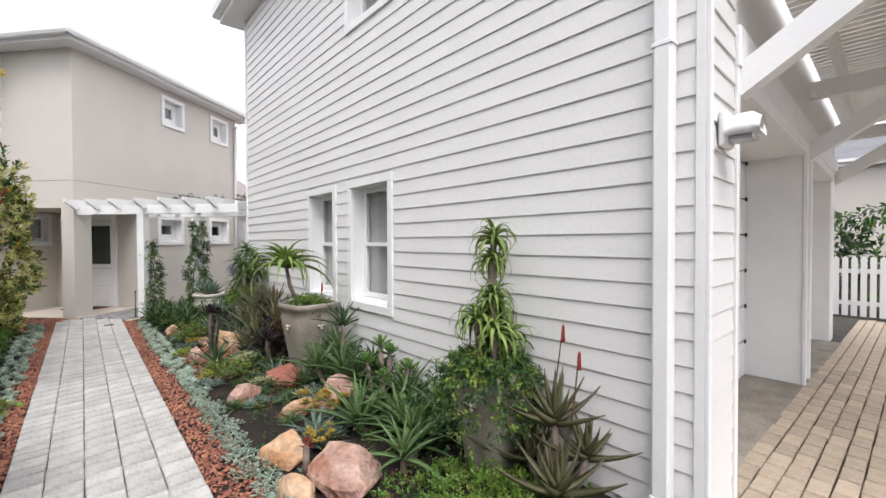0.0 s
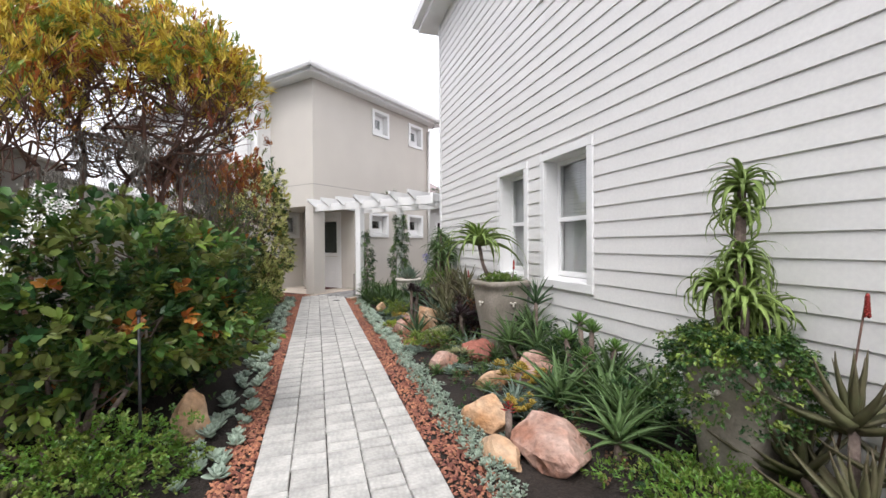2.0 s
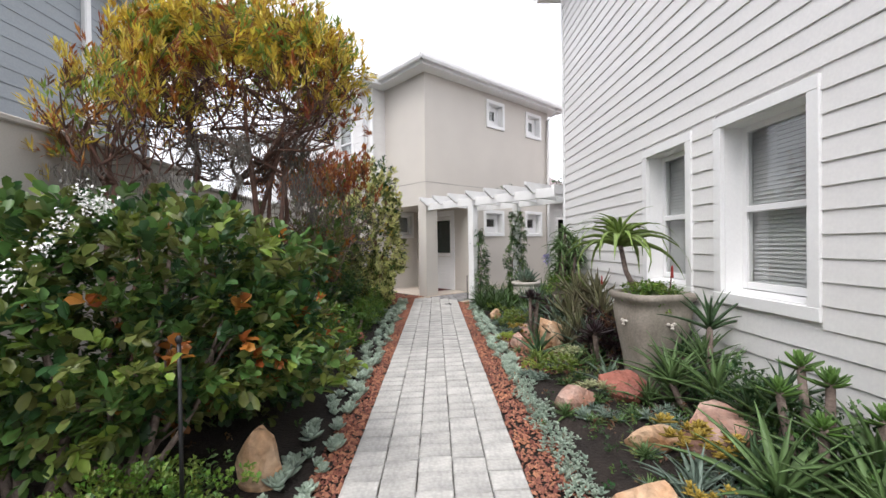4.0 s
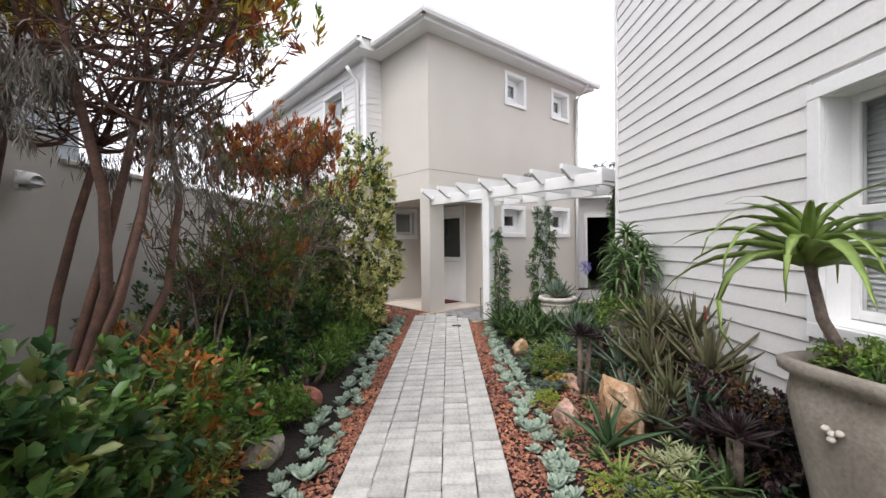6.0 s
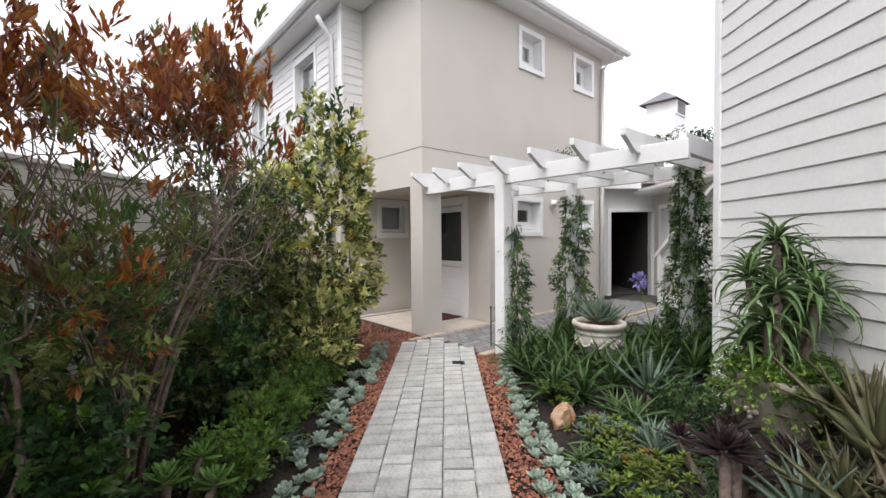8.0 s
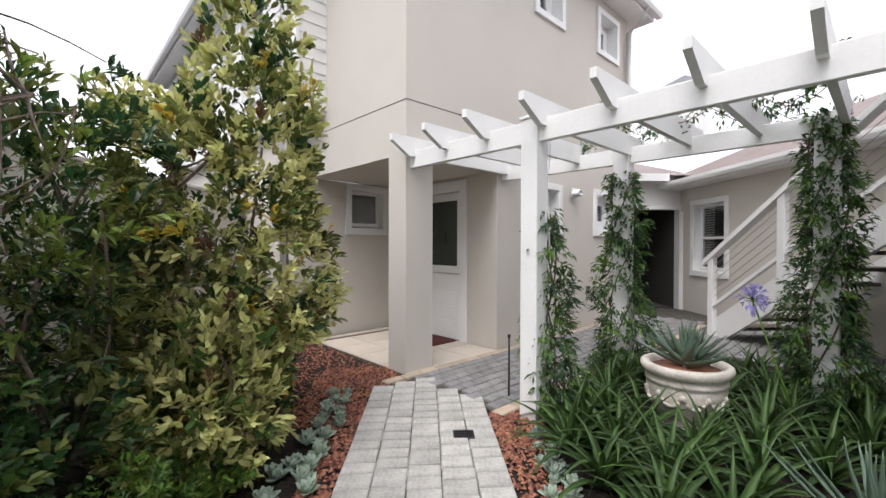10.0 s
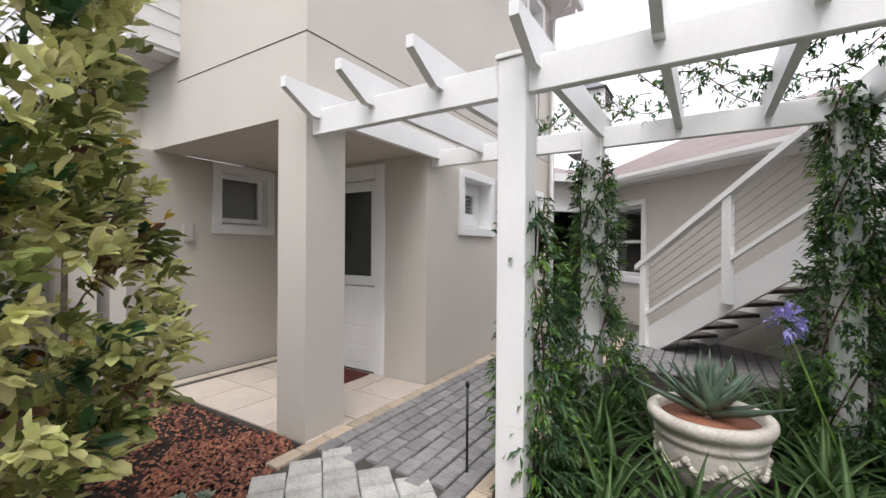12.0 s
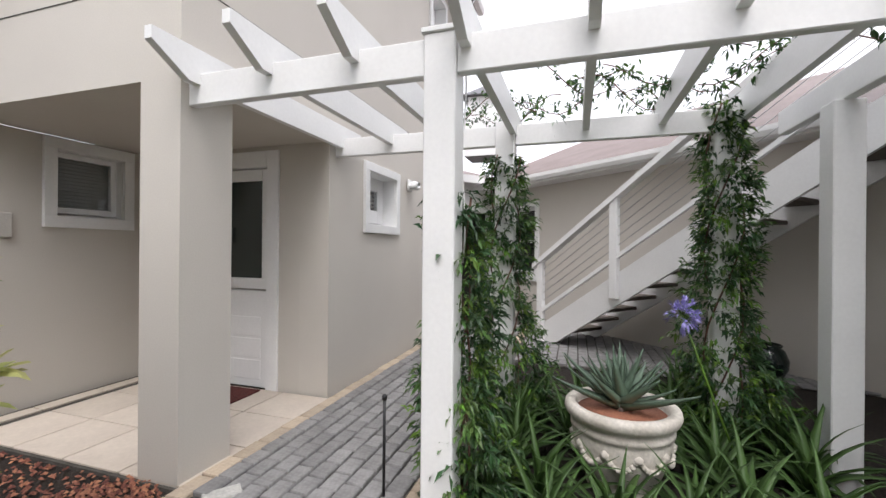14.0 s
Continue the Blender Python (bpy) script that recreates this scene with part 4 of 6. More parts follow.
def chips(name, label, spots):
    """Loose stone chips as one mass."""
    vs, fs = [], []
    octa = np.array(((1, 0, -0.4), (0, 1, -0.4), (-1, 0, -0.4), (0, -1, -0.4), (0, 0, 1)), float)
    tri = ((0, 1, 4), (1, 2, 4), (2, 3, 4), (3, 0, 4), (3, 2, 1, 0))
    for x, y in spots:
        a, b = rng.uniform(0, 6.28), rng.uniform(-0.5, 0.5)
        r = rng.uniform(0.007, 0.018)
        p = octa * np.array((r * 1.2, r * 0.8, r * 0.55)) * rng.uniform(0.7, 1.3, (5, 1))
        c, s_ = math.cos(a), math.sin(a)
        p = np.stack([p[:, 0] * c - p[:, 1] * s_, p[:, 0] * s_ + p[:, 1] * c, p[:, 2] + p[:, 0] * b], 1) + (x, y, 0.012 + rng.uniform(0, 0.014))
        o = len(vs)
        vs.extend(p.tolist())
        fs.extend([tuple(i + o for i in q) for q in tri])
    me = bpy.data.meshes.new(name)
    me.from_pydata(vs, [], fs)
    me.materials.append(M_CHIP)
    return tagged(new(name, me), label, "gravel", kind="stuff")


right = [(rng.uniform(0.845, 1.12), rng.uniform(0.9, 9.4)) for _ in range(6200)] + [(rng.uniform(1.1, 1.75), rng.uniform(4.9, 6.6)) for _ in range(1500)]
right += [(rng.uniform(0.85, 1.2), rng.uniform(9.2, 9.75)) for _ in range(700)]
left = [(rng.uniform(-0.27, -0.085), rng.uniform(1.5, 9.7)) for _ in range(5200)] + [(rng.uniform(-0.62, 0.1), rng.uniform(9.5, 10.9)) for _ in range(2200)]
for _ in range(3800):
    x, y = rng.uniform(-1.4, 0.2), rng.uniform(9.6, 12.4)
    if (x - 0.185) * math.cos(U) + (y - 10.64) * math.sin(U) < -0.04:
        left.append((x, y))
left = [(x, y) for x, y in left if x < -0.085 or inv_house(x, y)[1] > -0.12]
chips("gravel", "rusty red stone chips along the path", right + left)

# blue rosettes edging the path
ech = [small_rosette_mesh("echeveria", S_BLUE, 22, 0.08, 0.05, 0.014, 12, 78, -0.7) for _ in range(3)]
mats_ = [small_rosette_mesh("sedum_mat", S_BLUE, 9, 0.035, 0.018, 0.007, 10, 75, -0.4, heads=heads_disc(12, 0.1, 0.01, 0.03), segs=2) for _ in range(2)]
spots = []
y = 1.2
while y < 4.9:
    spots.append((1.1 + rng.uniform(-0.04, 0.05), y, 0.01, rng.uniform(0.8, 1.1)))
    y += 0.095
scatter(mats_, "succulent_mat", "pale blue-green succulent mat edging the gravel", "succulent", "succulent edging", spots)
spots = []
y = 4.9
while y < 9.4:
    for k in range(2):
        spots.append((1.05 + 0.1 * k + rng.uniform(-0.05, 0.05), y + rng.uniform(-0.04, 0.04), 0.02, rng.uniform(0.7, 1.25)))
    y += 0.125
y = 2.6
while y < 10.2:
    for k in range(2):
        spots.append((-0.245 - 0.13 * k + rng.uniform(-0.05, 0.04), y + rng.uniform(-0.05, 0.05), 0.02, rng.uniform(0.6, 1.25)))
    y += 0.13
scatter(ech, "echeveria", "blue-green echeveria rosette beside the path", "succulent", "succulent edging", spots)

# low bed succulents
grey_tuft = [small_rosette_mesh("grey_tuft", S_GREY, 16, 0.09, 0.026, 0.01, 10, 80, 0.2, 0.35, heads_disc(7, 0.12, 0.02, 0.06)) for _ in range(2)]
gold_tuft = [small_rosette_mesh("gold_tuft", S_GOLD, 12, 0.045, 0.024, 0.008, 5, 80, -0.3, heads=heads_disc(14, 0.12, 0.05, 0.09))]
lime_tuft = [small_rosette_mesh("lime_tuft", S_LIME, 10, 0.032, 0.014, 0.006, 5, 85, -0.2, heads=heads_disc(30, 0.14, 0.03, 0.06))]
olive_tuft = [small_rosette_mesh("olive_tuft", L_LIME, 12, 0.06, 0.022, 0.006, 5, 80, 0.2, heads=heads_disc(14, 0.14, 0.06, 0.12))]
cream_tuft = [small_rosette_mesh("cream_tuft", S_CREAM, 18, 0.11, 0.024, 0.008, 10, 80, 0.4, 0.35, heads_disc(4, 0.1, 0.05, 0.08))]
green_tuft = [small_rosette_mesh("green_tuft", S_ALOE, 20, 0.15, 0.022, 0.009, 12, 82, 0.4, 0.35) for _ in range(2)]
scatter(grey_tuft, "grey_succulent", "low grey-green succulent cushion on soil", "succulent", "low succulents", [(1.75, 3.05, 0, 1.2), (1.95, 2.95, 0, 1.3), (1.6, 2.85, 0, 1.1), (1.85, 3.75, 0, 1.1), (1.78, 4.35, 0, 1.1), (1.5, 5.05, 0, 1.0), (1.35, 6.5, 0, 1.2), (1.3, 7.1, 0, 1.0), (1.9, 7.5, 0, 1.4), (1.62, 7.7, 0, 1.2), (1.25, 4.75, 0, 0.9), (1.55, 3.9, 0, 0.9), (-0.62, 8.4, 0, 1.2), (-0.55, 7.5, 0, 1.2)])
scatter(gold_tuft, "golden_sedum", "golden yellow sedum cushion among rocks", "succulent", "low succulents", [(1.72, 3.28, 0.06, 1.2), (1.86, 3.2, 0.06, 1.0), (1.6, 7.2, 0, 0.9)])
scatter(lime_tuft, "lime_sedum", "bright lime sedum cushion beside gravel", "succulent", "low succulents", [(1.24, 6.15, 0.01, 1.0), (1.3, 6.35, 0.01, 0.8), (1.3, 5.1, 0, 0.7)])
scatter(olive_tuft, "spurge", "rounded yellow-green spurge bush", "succulent", "low succulents", [(1.45, 4.65, 0.02, 1.1), (1.55, 4.85, 0.02, 0.9), (1.45, 7.0, 0.02, 1.2), (1.5, 7.45, 0.02, 1.1), (1.4, 8.2, 0.0, 1.0)])
scatter(cream_tuft, "variegated_succulent", "cream variegated succulent rosette", "succulent", "low succulents", [(1.6, 4.25, 0, 1.0), (1.66, 5.15, 0, 1.2), (1.78, 5.3, 0, 1.0)])
scatter(green_tuft, "small_aloe", "small green aloe rosette in soil", "succulent", "low succulents", [(1.45, 3.85, 0, 0.9), (1.4, 5.45, 0, 1.1), (1.65, 4.75, 0, 1.1), (1.95, 4.2, 0, 1.2), (1.75, 3.95, 0, 1.0), (1.3, 5.7, 0, 1.0), (1.9, 6.9, 0, 1.1), (1.6, 6.2, 0, 1.0), (1.0, 9.35, 0, 0.7)])

fill = [(rng.uniform(1.28, 2.15), rng.uniform(2.5, 4.9), 0.0, rng.uniform(0.7, 1.3)) for _ in range(26)] + [(rng.uniform(1.3, 2.1), rng.uniform(6.4, 8.2), 0.0, rng.uniform(0.8, 1.5)) for _ in range(18)]
dark_tuft = [small_rosette_mesh("dark_tuft", S_ALOED, 18, 0.14, 0.024, 0.009, 12, 82, 0.4, 0.35), small_rosette_mesh("blue_tuft", S_GREY, 20, 0.1, 0.034, 0.01, 10, 80, -0.4)]
scatter(green_tuft + dark_tuft, "small_aloe", "small spiky aloe rosette filling the bed", "succulent", "low succulents", fill)
scatter(olive_tuft, "spurge", "rounded yellow-green spurge bush", "succulent", "low succulents", [(1.38, 6.75, 0.02, 1.0), (1.62, 6.95, 0.02, 1.1), (1.36, 4.9, 0.02, 0.9)])
scatter(gold_tuft, "golden_sedum", "golden yellow sedum cushion among rocks", "succulent", "low succulents", [(1.45, 6.55, 0.0, 1.0), (1.5, 2.75, 0.04, 0.9)])
# aloes
AL = "spiky aloes"
aloe("aloe", "tall grey-green aloe with red flower spikes at wall", pose(2.32, 1.42, 0), 17, 0.40, 0.075, S_OLIVE, 10, 82, -0.35, 0.028, AL, heads=((0, 0, 0.42, 1.0), (0.02, 0.2, 0.12, 1.0), (-0.12, -0.1, 0.1, 1.05), (0.08, -0.15, 0.25, 0.8)))
aloe("aloe", "green toothed aloe in front of the boulder", pose(1.82, 2.2, 0), 17, 0.42, 0.055, S_ALOE, 8, 78, 0.5, 0.02, AL, heads=((0, 0, 0.08, 1), (0.2, 0.12, 0.05, 0.9)))
aloe("aloe", "clump of dark green aloes", pose(2.08, 2.62, 0), 20, 0.52, 0.07, S_ALOE, 20, 80, 0.5, 0.02, AL, heads=((0, 0, 0.08, 1), (-0.2, 0.25, 0.06, 1), (0.2, 0.2, 0.15, 0.95), (-0.05, -0.22, 0.1, 0.85)))
aloe("aloe", "clump of mid green aloes under the windows", pose(2.2, 3.75, 0), 20, 0.48, 0.058, S_ALOE, 20, 82, 0.4, 0.018, AL, heads=((0, 0, 0.2, 1), (0.1, -0.35, 0.12, 1), (-0.15, 0.25, 0.2, 0.95), (0.15, 0.35, 0.3, 0.9)))
aloe("aloe", "dark upright aloe beside the window", pose(2.36, 4.05, 0), 16, 0.36, 0.045, S_ALOED, 25, 82, 0.3, 0.018, AL, heads=((0, 0, 0.58, 1),))
aloe("aloe", "large blue-green aloe in the bed", pose(2.02, 5.55, 0), 14, 0.62, 0.085, S_ALOEB, 25, 80, 0.3, 0.03, AL, heads=((0, 0, 0.03, 1),))
aloe("aloe", "dark green pointed aloe beside the boulder", pose(1.48, 5.52, 0), 11, 0.40, 0.075, S_ALOED, 30, 82, 0.25, 0.025, AL, heads=((0, 0, 0.02, 1),))
aloe("aloe", "tall olive aloes against the boarded wall", pose(2.28, 6.25, 0), 18, 0.40, 0.06, S_OLIVE, 12, 82, 0.1, 0.022, AL, heads=((0, 0, 0.35, 1), (0.03, 0.35, 0.55, 0.95), (-0.22, 0.2, 0.3, 0.9), (0.1, -0.25, 0.3, 1.0)))
aloe("aloe", "wide blue-green agave near the pergola", pose(2.12, 8.15, 0), 20, 0.52, 0.07, S_ALOEB, 15, 80, -0.35, 0.026, AL, heads=((0, 0, 0.12, 1),))
aloe("aloe", "grey-green aloe behind the dark rosettes", pose(1.85, 6.15, 0), 14, 0.42, 0.05, S_ALOEB, 30, 82, 0.2, 0.02, AL, heads=((0, 0, 0.05, 1), (0.1, 0.35, 0.2, 1)))
aloe("aloe", "bright green spiky rosette near the path", pose(1.4, 5.15, 0), 14, 0.26, 0.035, S_TREEALOE, 12, 78, 0.35, 0.014, AL)
for i, (x, y, h, m_) in enumerate(((2.3, 2.45, 0.2, S_ALOE), (1.95, 3.1, 0.03, S_ALOED), (2.3, 3.35, 0.3, S_ALOED), (2.1, 4.05, 0.05, S_ALOE), (2.38, 4.4, 0.3, S_ALOED), (1.6, 3.0, 0.0, S_GREY), (1.85, 4.6, 0.0, S_ALOEB), (2.36, 5.3, 0.2, S_OLIVE), (1.75, 5.1, 0.0, S_ALOE), (2.05, 6.6, 0.2, S_OLIVE), (1.75, 7.3, 0.05, S_ALOEB), (1.85, 7.8, 0.05, S_ALOE), (2.35, 6.85, 0.4, S_OLIVE))):
    aloe("aloe", "spiky aloe rosette filling the bed", pose(x, y, 0, 0, 0, 40 * i), 17, 0.32, 0.045, m_, 12, 80, 0.45, 0.016, AL, heads=((0, 0, h, 1), (0.14, 0.1, h * 0.6, 0.9)), joined=True)
shrub("groundcover", "mixed dark creeping cover on the bed", (1.75, 3.6, 0), (1.8, 3.6, 0.0), (0.6, 2.1, 0.12), 1700, 8, 0.028, 0.016, (L_DEEP, L_MID, L_OLIVE, L_BROWN), (0.4, 0.25, 0.15, 0.2), 2, 1.0, 0.1, r0=0.004, category="groundcover")
shrub("groundcover", "mixed creeping cover near the strap leaves", (1.75, 7.2, 0), (1.8, 7.2, 0.0), (0.65, 1.5, 0.14), 1500, 8, 0.03, 0.018, (L_DEEP, L_MID, L_FERN, L_BROWN), (0.4, 0.25, 0.2, 0.15), 2, 1.0, 0.1, r0=0.004, category="groundcover")
shrub("groundcover", "dark leaf litter and creeping cover under shrubs", (-1.2, 5.0, 0), (-1.2, 5.5, 0.0), (0.8, 3.4, 0.12), 800, 8, 0.035, 0.018, (L_DEEP, L_MID, L_BROWN), (0.4, 0.25, 0.35), 2, 1.0, 0.1, r0=0.004, category="groundcover")
shrub("groundcover", "dark bronze leafy cover along the wall", (2.2, 6.4, 0), (2.2, 6.4, 0.12), (0.32, 0.55, 0.25), 420, 9, 0.045, 0.02, (L_DEEP, S_BLACK, L_BROWN, L_MID), (0.4, 0.3, 0.15, 0.15), 3, 0.9, 0.2, r0=0.005, category="groundcover")
shrub("groundcover", "dark green leafy cover beneath the aloes", (2.2, 2.8, 0), (2.2, 2.7, 0.1), (0.36, 0.6, 0.25), 420, 9, 0.04, 0.02, (L_DEEP, L_MID), (0.7, 0.3), 3, 0.9, 0.2, r0=0.005, category="groundcover")
for i, (x, y, h, k) in enumerate(((2.3, 5.85, 0.36, 1.15), (2.2, 6.45, 0.5, 1.1), (2.05, 6.15, 0.3, 1.1), (2.36, 6.15, 0.55, 1.0), (1.98, 5.75, 0.2, 1.0), (2.4, 6.7, 0.45, 1.0))):
    aloe("aloe", "tall olive aloe with upright tapering leaves", pose(x, y, 0, 0, 0, 65 * i), 15, 0.42, 0.075, S_OLIVE, 25, 84, -0.2, 0.026, AL, heads=((0, 0, h, k), (0.1, -0.12, h * 0.45, 0.9 * k)), joined=True)
shrub("groundcover", "near-black bronze foliage under the urn", (2.15, 5.45, 0), (2.2, 5.4, 0.2), (0.3, 0.5, 0.3), 520, 9, 0.05, 0.024, (S_BLACK, L_BROWN, L_DEEP), (0.7, 0.15, 0.15), 3, 0.9, 0.2, r0=0.005, category="groundcover")
# aeoniums
AE = "aeonium rosettes"
aloe("aeonium", "black-purple aeonium cluster beneath the urn", pose(2.05, 5.2, 0), 26, 0.17, 0.042, S_BLACK, 5, 80, -0.3, 0.01, AE, heads=[(0.28 * math.cos(i * 1.1) * (0.4 + 0.1 * i % 0.7), 0.3 * math.sin(i * 1.7), 0.18 + 0.06 * (i % 4), 1.0) for i in range(7)], belly=1.0, inner=0.35, joined=True)
aloe("aeonium", "near-black aeonium rosette on a tall stem", pose(1.62, 6.5, 0), 34, 0.15, 0.04, S_BLACK, -5, 80, -0.25, 0.01, AE, heads=((0.0, 0.0, 0.5, 1.0), (0.12, 0.1, 0.46, 0.8)), belly=1.0, inner=0.35, joined=True)
aloe("aeonium", "dark aeonium cluster beside the planter", pose(1.98, 7.0, 0), 24, 0.15, 0.042, S_BLACK, 0, 80, -0.25, 0.01, AE, heads=((0, 0, 0.34, 1.1), (0.1, 0.25, 0.2, 0.9), (-0.15, 0.2, 0.22, 0.9), (0.15, -0.2, 0.3, 1.1), (-0.1, -0.25, 0.24, 1.0), (0.3, -0.3, 0.25, 1.0)), belly=1.0, inner=0.35, joined=True)
aloe("aeonium", "fresh green aeonium rosettes under the wall", pose(2.28, 3.05, 0), 24, 0.12, 0.042, S_AEON, 5, 82, -0.4, 0.01, AE, heads=((0, 0, 0.5, 1), (0.05, 0.22, 0.52, 1), (-0.15, 0.12, 0.42, 0.95), (0.05, -0.2, 0.4, 0.9), (-0.15, -0.12, 0.34, 0.9)), belly=1.0, inner=0.35, joined=True)
aloe("aeonium", "large bright green aeonium rosettes on stems", pose(-1.5, 3.0, 0), 30, 0.125, 0.05, S_AEON, 5, 82, -0.45, 0.01, AE, heads=((0, 0, 0.45, 1.1), (-0.2, 0.1, 0.52, 1.1), (0.2, 0.02, 0.36, 1), (-0.1, -0.15, 0.26, 1.1), (0.1, 0.2, 0.5, 1), (-0.35, -0.05, 0.34, 1)), belly=1.0, inner=0.3, joined=True)
aloe("aeonium", "green aeonium rosettes beneath bronze shrub", pose(-0.82, 6.75, 0), 26, 0.12, 0.048, S_AEON, 5, 82, -0.45, 0.01, AE, heads=((0, 0, 0.24, 1), (0.2, 0.05, 0.2, 1), (-0.18, -0.1, 0.24, 1), (0.05, 0.2, 0.26, 0.9), (0.1, -0.18, 0.16, 1)), belly=1.0, inner=0.3, joined=True)
aloe("succulent", "flat bronze rosettes at the bed's edge", pose(-1.05, 2.55, 0), 14, 0.13, 0.06, S_OLIVE, 8, 70, -0.3, 0.012, AE, heads=((0, 0, 0.06, 1), (-0.22, 0.1, 0.08, 1), (-0.38, -0.05, 0.05, 0.9)), belly=1.0, inner=0.4, joined=True)


# urns with tree aloes
def square_urn(at, label, h=0.62, w=0.3):
    """A bulging square urn: wide lip, curved body, small foot, a boss on each side, soil inside."""
    root = tagged(empty("urn", at), label, "planter", "square stone urns")
    prof = [(0.62, 0.0), (0.66, 0.05), (0.74, 0.3), (0.90, 0.62), (0.97, 0.80), (0.93, 0.9), (1.06, 0.93), (1.08, 0.985), (1.0, 1.0), (0.86, 0.985), (0.82, 0.9)]
    s = Shape(M_STONE)
    vs, fs = [], []
    N = 32
    for r, z in prof:
        for k in range(N):
            a = 2 * math.pi * k / N
            c, s_ = math.cos(a), math.sin(a)
            q = (abs(c) ** 5 + abs(s_) ** 5) ** (-1 / 5)
            vs.append((r * w * q * c, r * w * q * s_, z * h))
    for i in range(len(prof) - 1):
        fs += [(i * N + k, i * N + (k + 1) % N, (i + 1) * N + (k + 1) % N, (i + 1) * N + k) for k in range(N)]
    fs.append(tuple(range(N))[::-1])
    s.add(vs, fs, 0, True)
    s.make("body", root)
    b = Shape(M_POTPALE)
    for k in range(4):
        m = Matrix.Rotation(k * math.pi / 2, 4, "Z") @ Matrix.Translation((w * 0.93, 0, h * 0.68)) @ Matrix.Rotation(radians(78), 4, "Y")
        for j in range(7):
            a = j * 2.1
            q = m @ Vector((0.022 * math.cos(a) * (j > 0), 0.03 * math.sin(a) * (j > 0), 0.012))
            b.lathe([(0.004, -0.012), (0.014, -0.004), (0.016, 0.004), (0.008, 0.014)], q, 7)
    tagged(b.make("rosette_boss", root), "pale carved boss")
    e = Shape(M_SOIL)
    e.lathe([(0.01, h * 0.9), (w * 0.86, h * 0.9), (w * 0.84, h * 0.92)], (0, 0, 0), 24)
    e.make("soil", root)
    return root


square_urn(pose(2.23, 4.62, 0, 0, 0, 8), "weathered grey stone urn holding a tree aloe", 0.79, 0.26)
square_urn(pose(2.29, 1.88, 0.0, 0, 0, 6), "weathered stone urn draped with trailing plants", 0.66, 0.21)
square_urn(pose(2.29, 7.05, 0.0, 0, 0, 10), "pale stone urn overgrown with trailing plants", 0.66, 0.2)
aloe("tree_aloe", "tree aloe with arching leaves leaning from urn", pose(2.22, 4.62, 0.73), 32, 0.70, 0.085, S_TREEALOE, 10, 82, 2.1, 0.026, "tree aloes", heads=((-0.2, 0.12, 0.46, 1.0),), inner=0.6)
green3 = [small_rosette_mesh("tuft", S_ALOE, 18, 0.22, 0.03, 0.01, 15, 80, 0.5, 0.35)]
scatter(green3, "small_aloe", "young aloe growing in the urn", "succulent", "low succulents", [(2.08, 4.52, 0.73, 0.9), (2.33, 4.45, 0.73, 1.0), (2.28, 4.78, 0.73, 0.9), (2.36, 4.6, 0.73, 1.0)])
aloe("tree_aloe", "slender tree aloe with stacked curling rosettes", pose(2.29, 1.88, 0.6), 28, 0.30, 0.046, S_TREEALOE, -5, 75, 3.0, 0.012, "tree aloes", heads=((0, 0, 0.14, 0.9), (0.08, -0.08, 0.22, 0.95), (-0.08, 0.06, 0.34, 1.0), (0.05, 0.02, 0.44, 0.95), (-0.06, -0.08, 0.28, 0.95), (0.09, 0.07, 0.36, 0.95), (-0.02, -0.03, 0.5, 0.85), (0.0, 0.0, 0.72, 0.8), (0.02, 0.0, 0.86, 1.0)), inner=0.7, joined=True)
aloe("tree_aloe", "bushy green tree aloe in overgrown urn", pose(2.28, 7.05, 0.58), 28, 0.33, 0.036, S_ALOE, -10, 80, 2.0, 0.01, "tree aloes", heads=((0, 0, 0.16, 1.0), (0.12, 0.1, 0.3, 1.0), (-0.12, -0.06, 0.34, 1.0), (0.08, -0.12, 0.48, 1.0), (-0.1, 0.1, 0.56, 1.0), (0.05, 0.05, 0.66, 0.95), (-0.03, 0, 0.76, 0.9), (-0.12, 0.08, 0.2, 1.0), (0.1, -0.02, 0.38, 1.0), (0.0, 0.1, 0.46, 1.0), (-0.1, -0.1, 0.5, 0.95), (0.12, 0.02, 0.58, 0.95)), inner=0.7, joined=True)


def trailing(name, label, centre, r, n, drop, mats, weights):
    """Small-leaved plants that fill a pot and hang over its rim."""
    root = tagged(empty(name, pose(*centre)), label, "trailing plant")
    a = rng.uniform(0, 6.28, n)
    q = r * np.sqrt(rng.uniform(0.05, 1.5, n))
    z = 0.1 - np.maximum(0, q - r * 0.85) / r * drop * rng.uniform(0.3, 2.6, n) + rng.uniform(-0.04, 0.05, n)
    p = np.stack([q * np.cos(a), q * np.sin(a), z], 1)
    w = np.stack([np.cos(a), np.sin(a), rng.uniform(-0.6, 0.8, n)], 1)
    leaves("foliage", *sprigs(p, w, 9, 0.026, 0.02, 1.0, weights), mats, root)


trailing("trailing_plant", "small-leaved green trailing plant over urn rim", (2.26, 1.88, 0.6), 0.29, 1100, 0.5, (L_MID, L_LIME, L_DEEP), (0.5, 0.25, 0.3))
trailing("trailing_plant", "lime green trailing plant filling the urn", (2.28, 7.05, 0.6), 0.27, 620, 0.45, (L_FERN, L_LIME, L_MID), (0.4, 0.3, 0.3))
trailing("trailing_plant", "sparse trailing succulent on the urn's rim", (2.23, 4.62, 0.72), 0.22, 150, 0.2, (L_FERN, L_LIME), (0.5, 0.5))


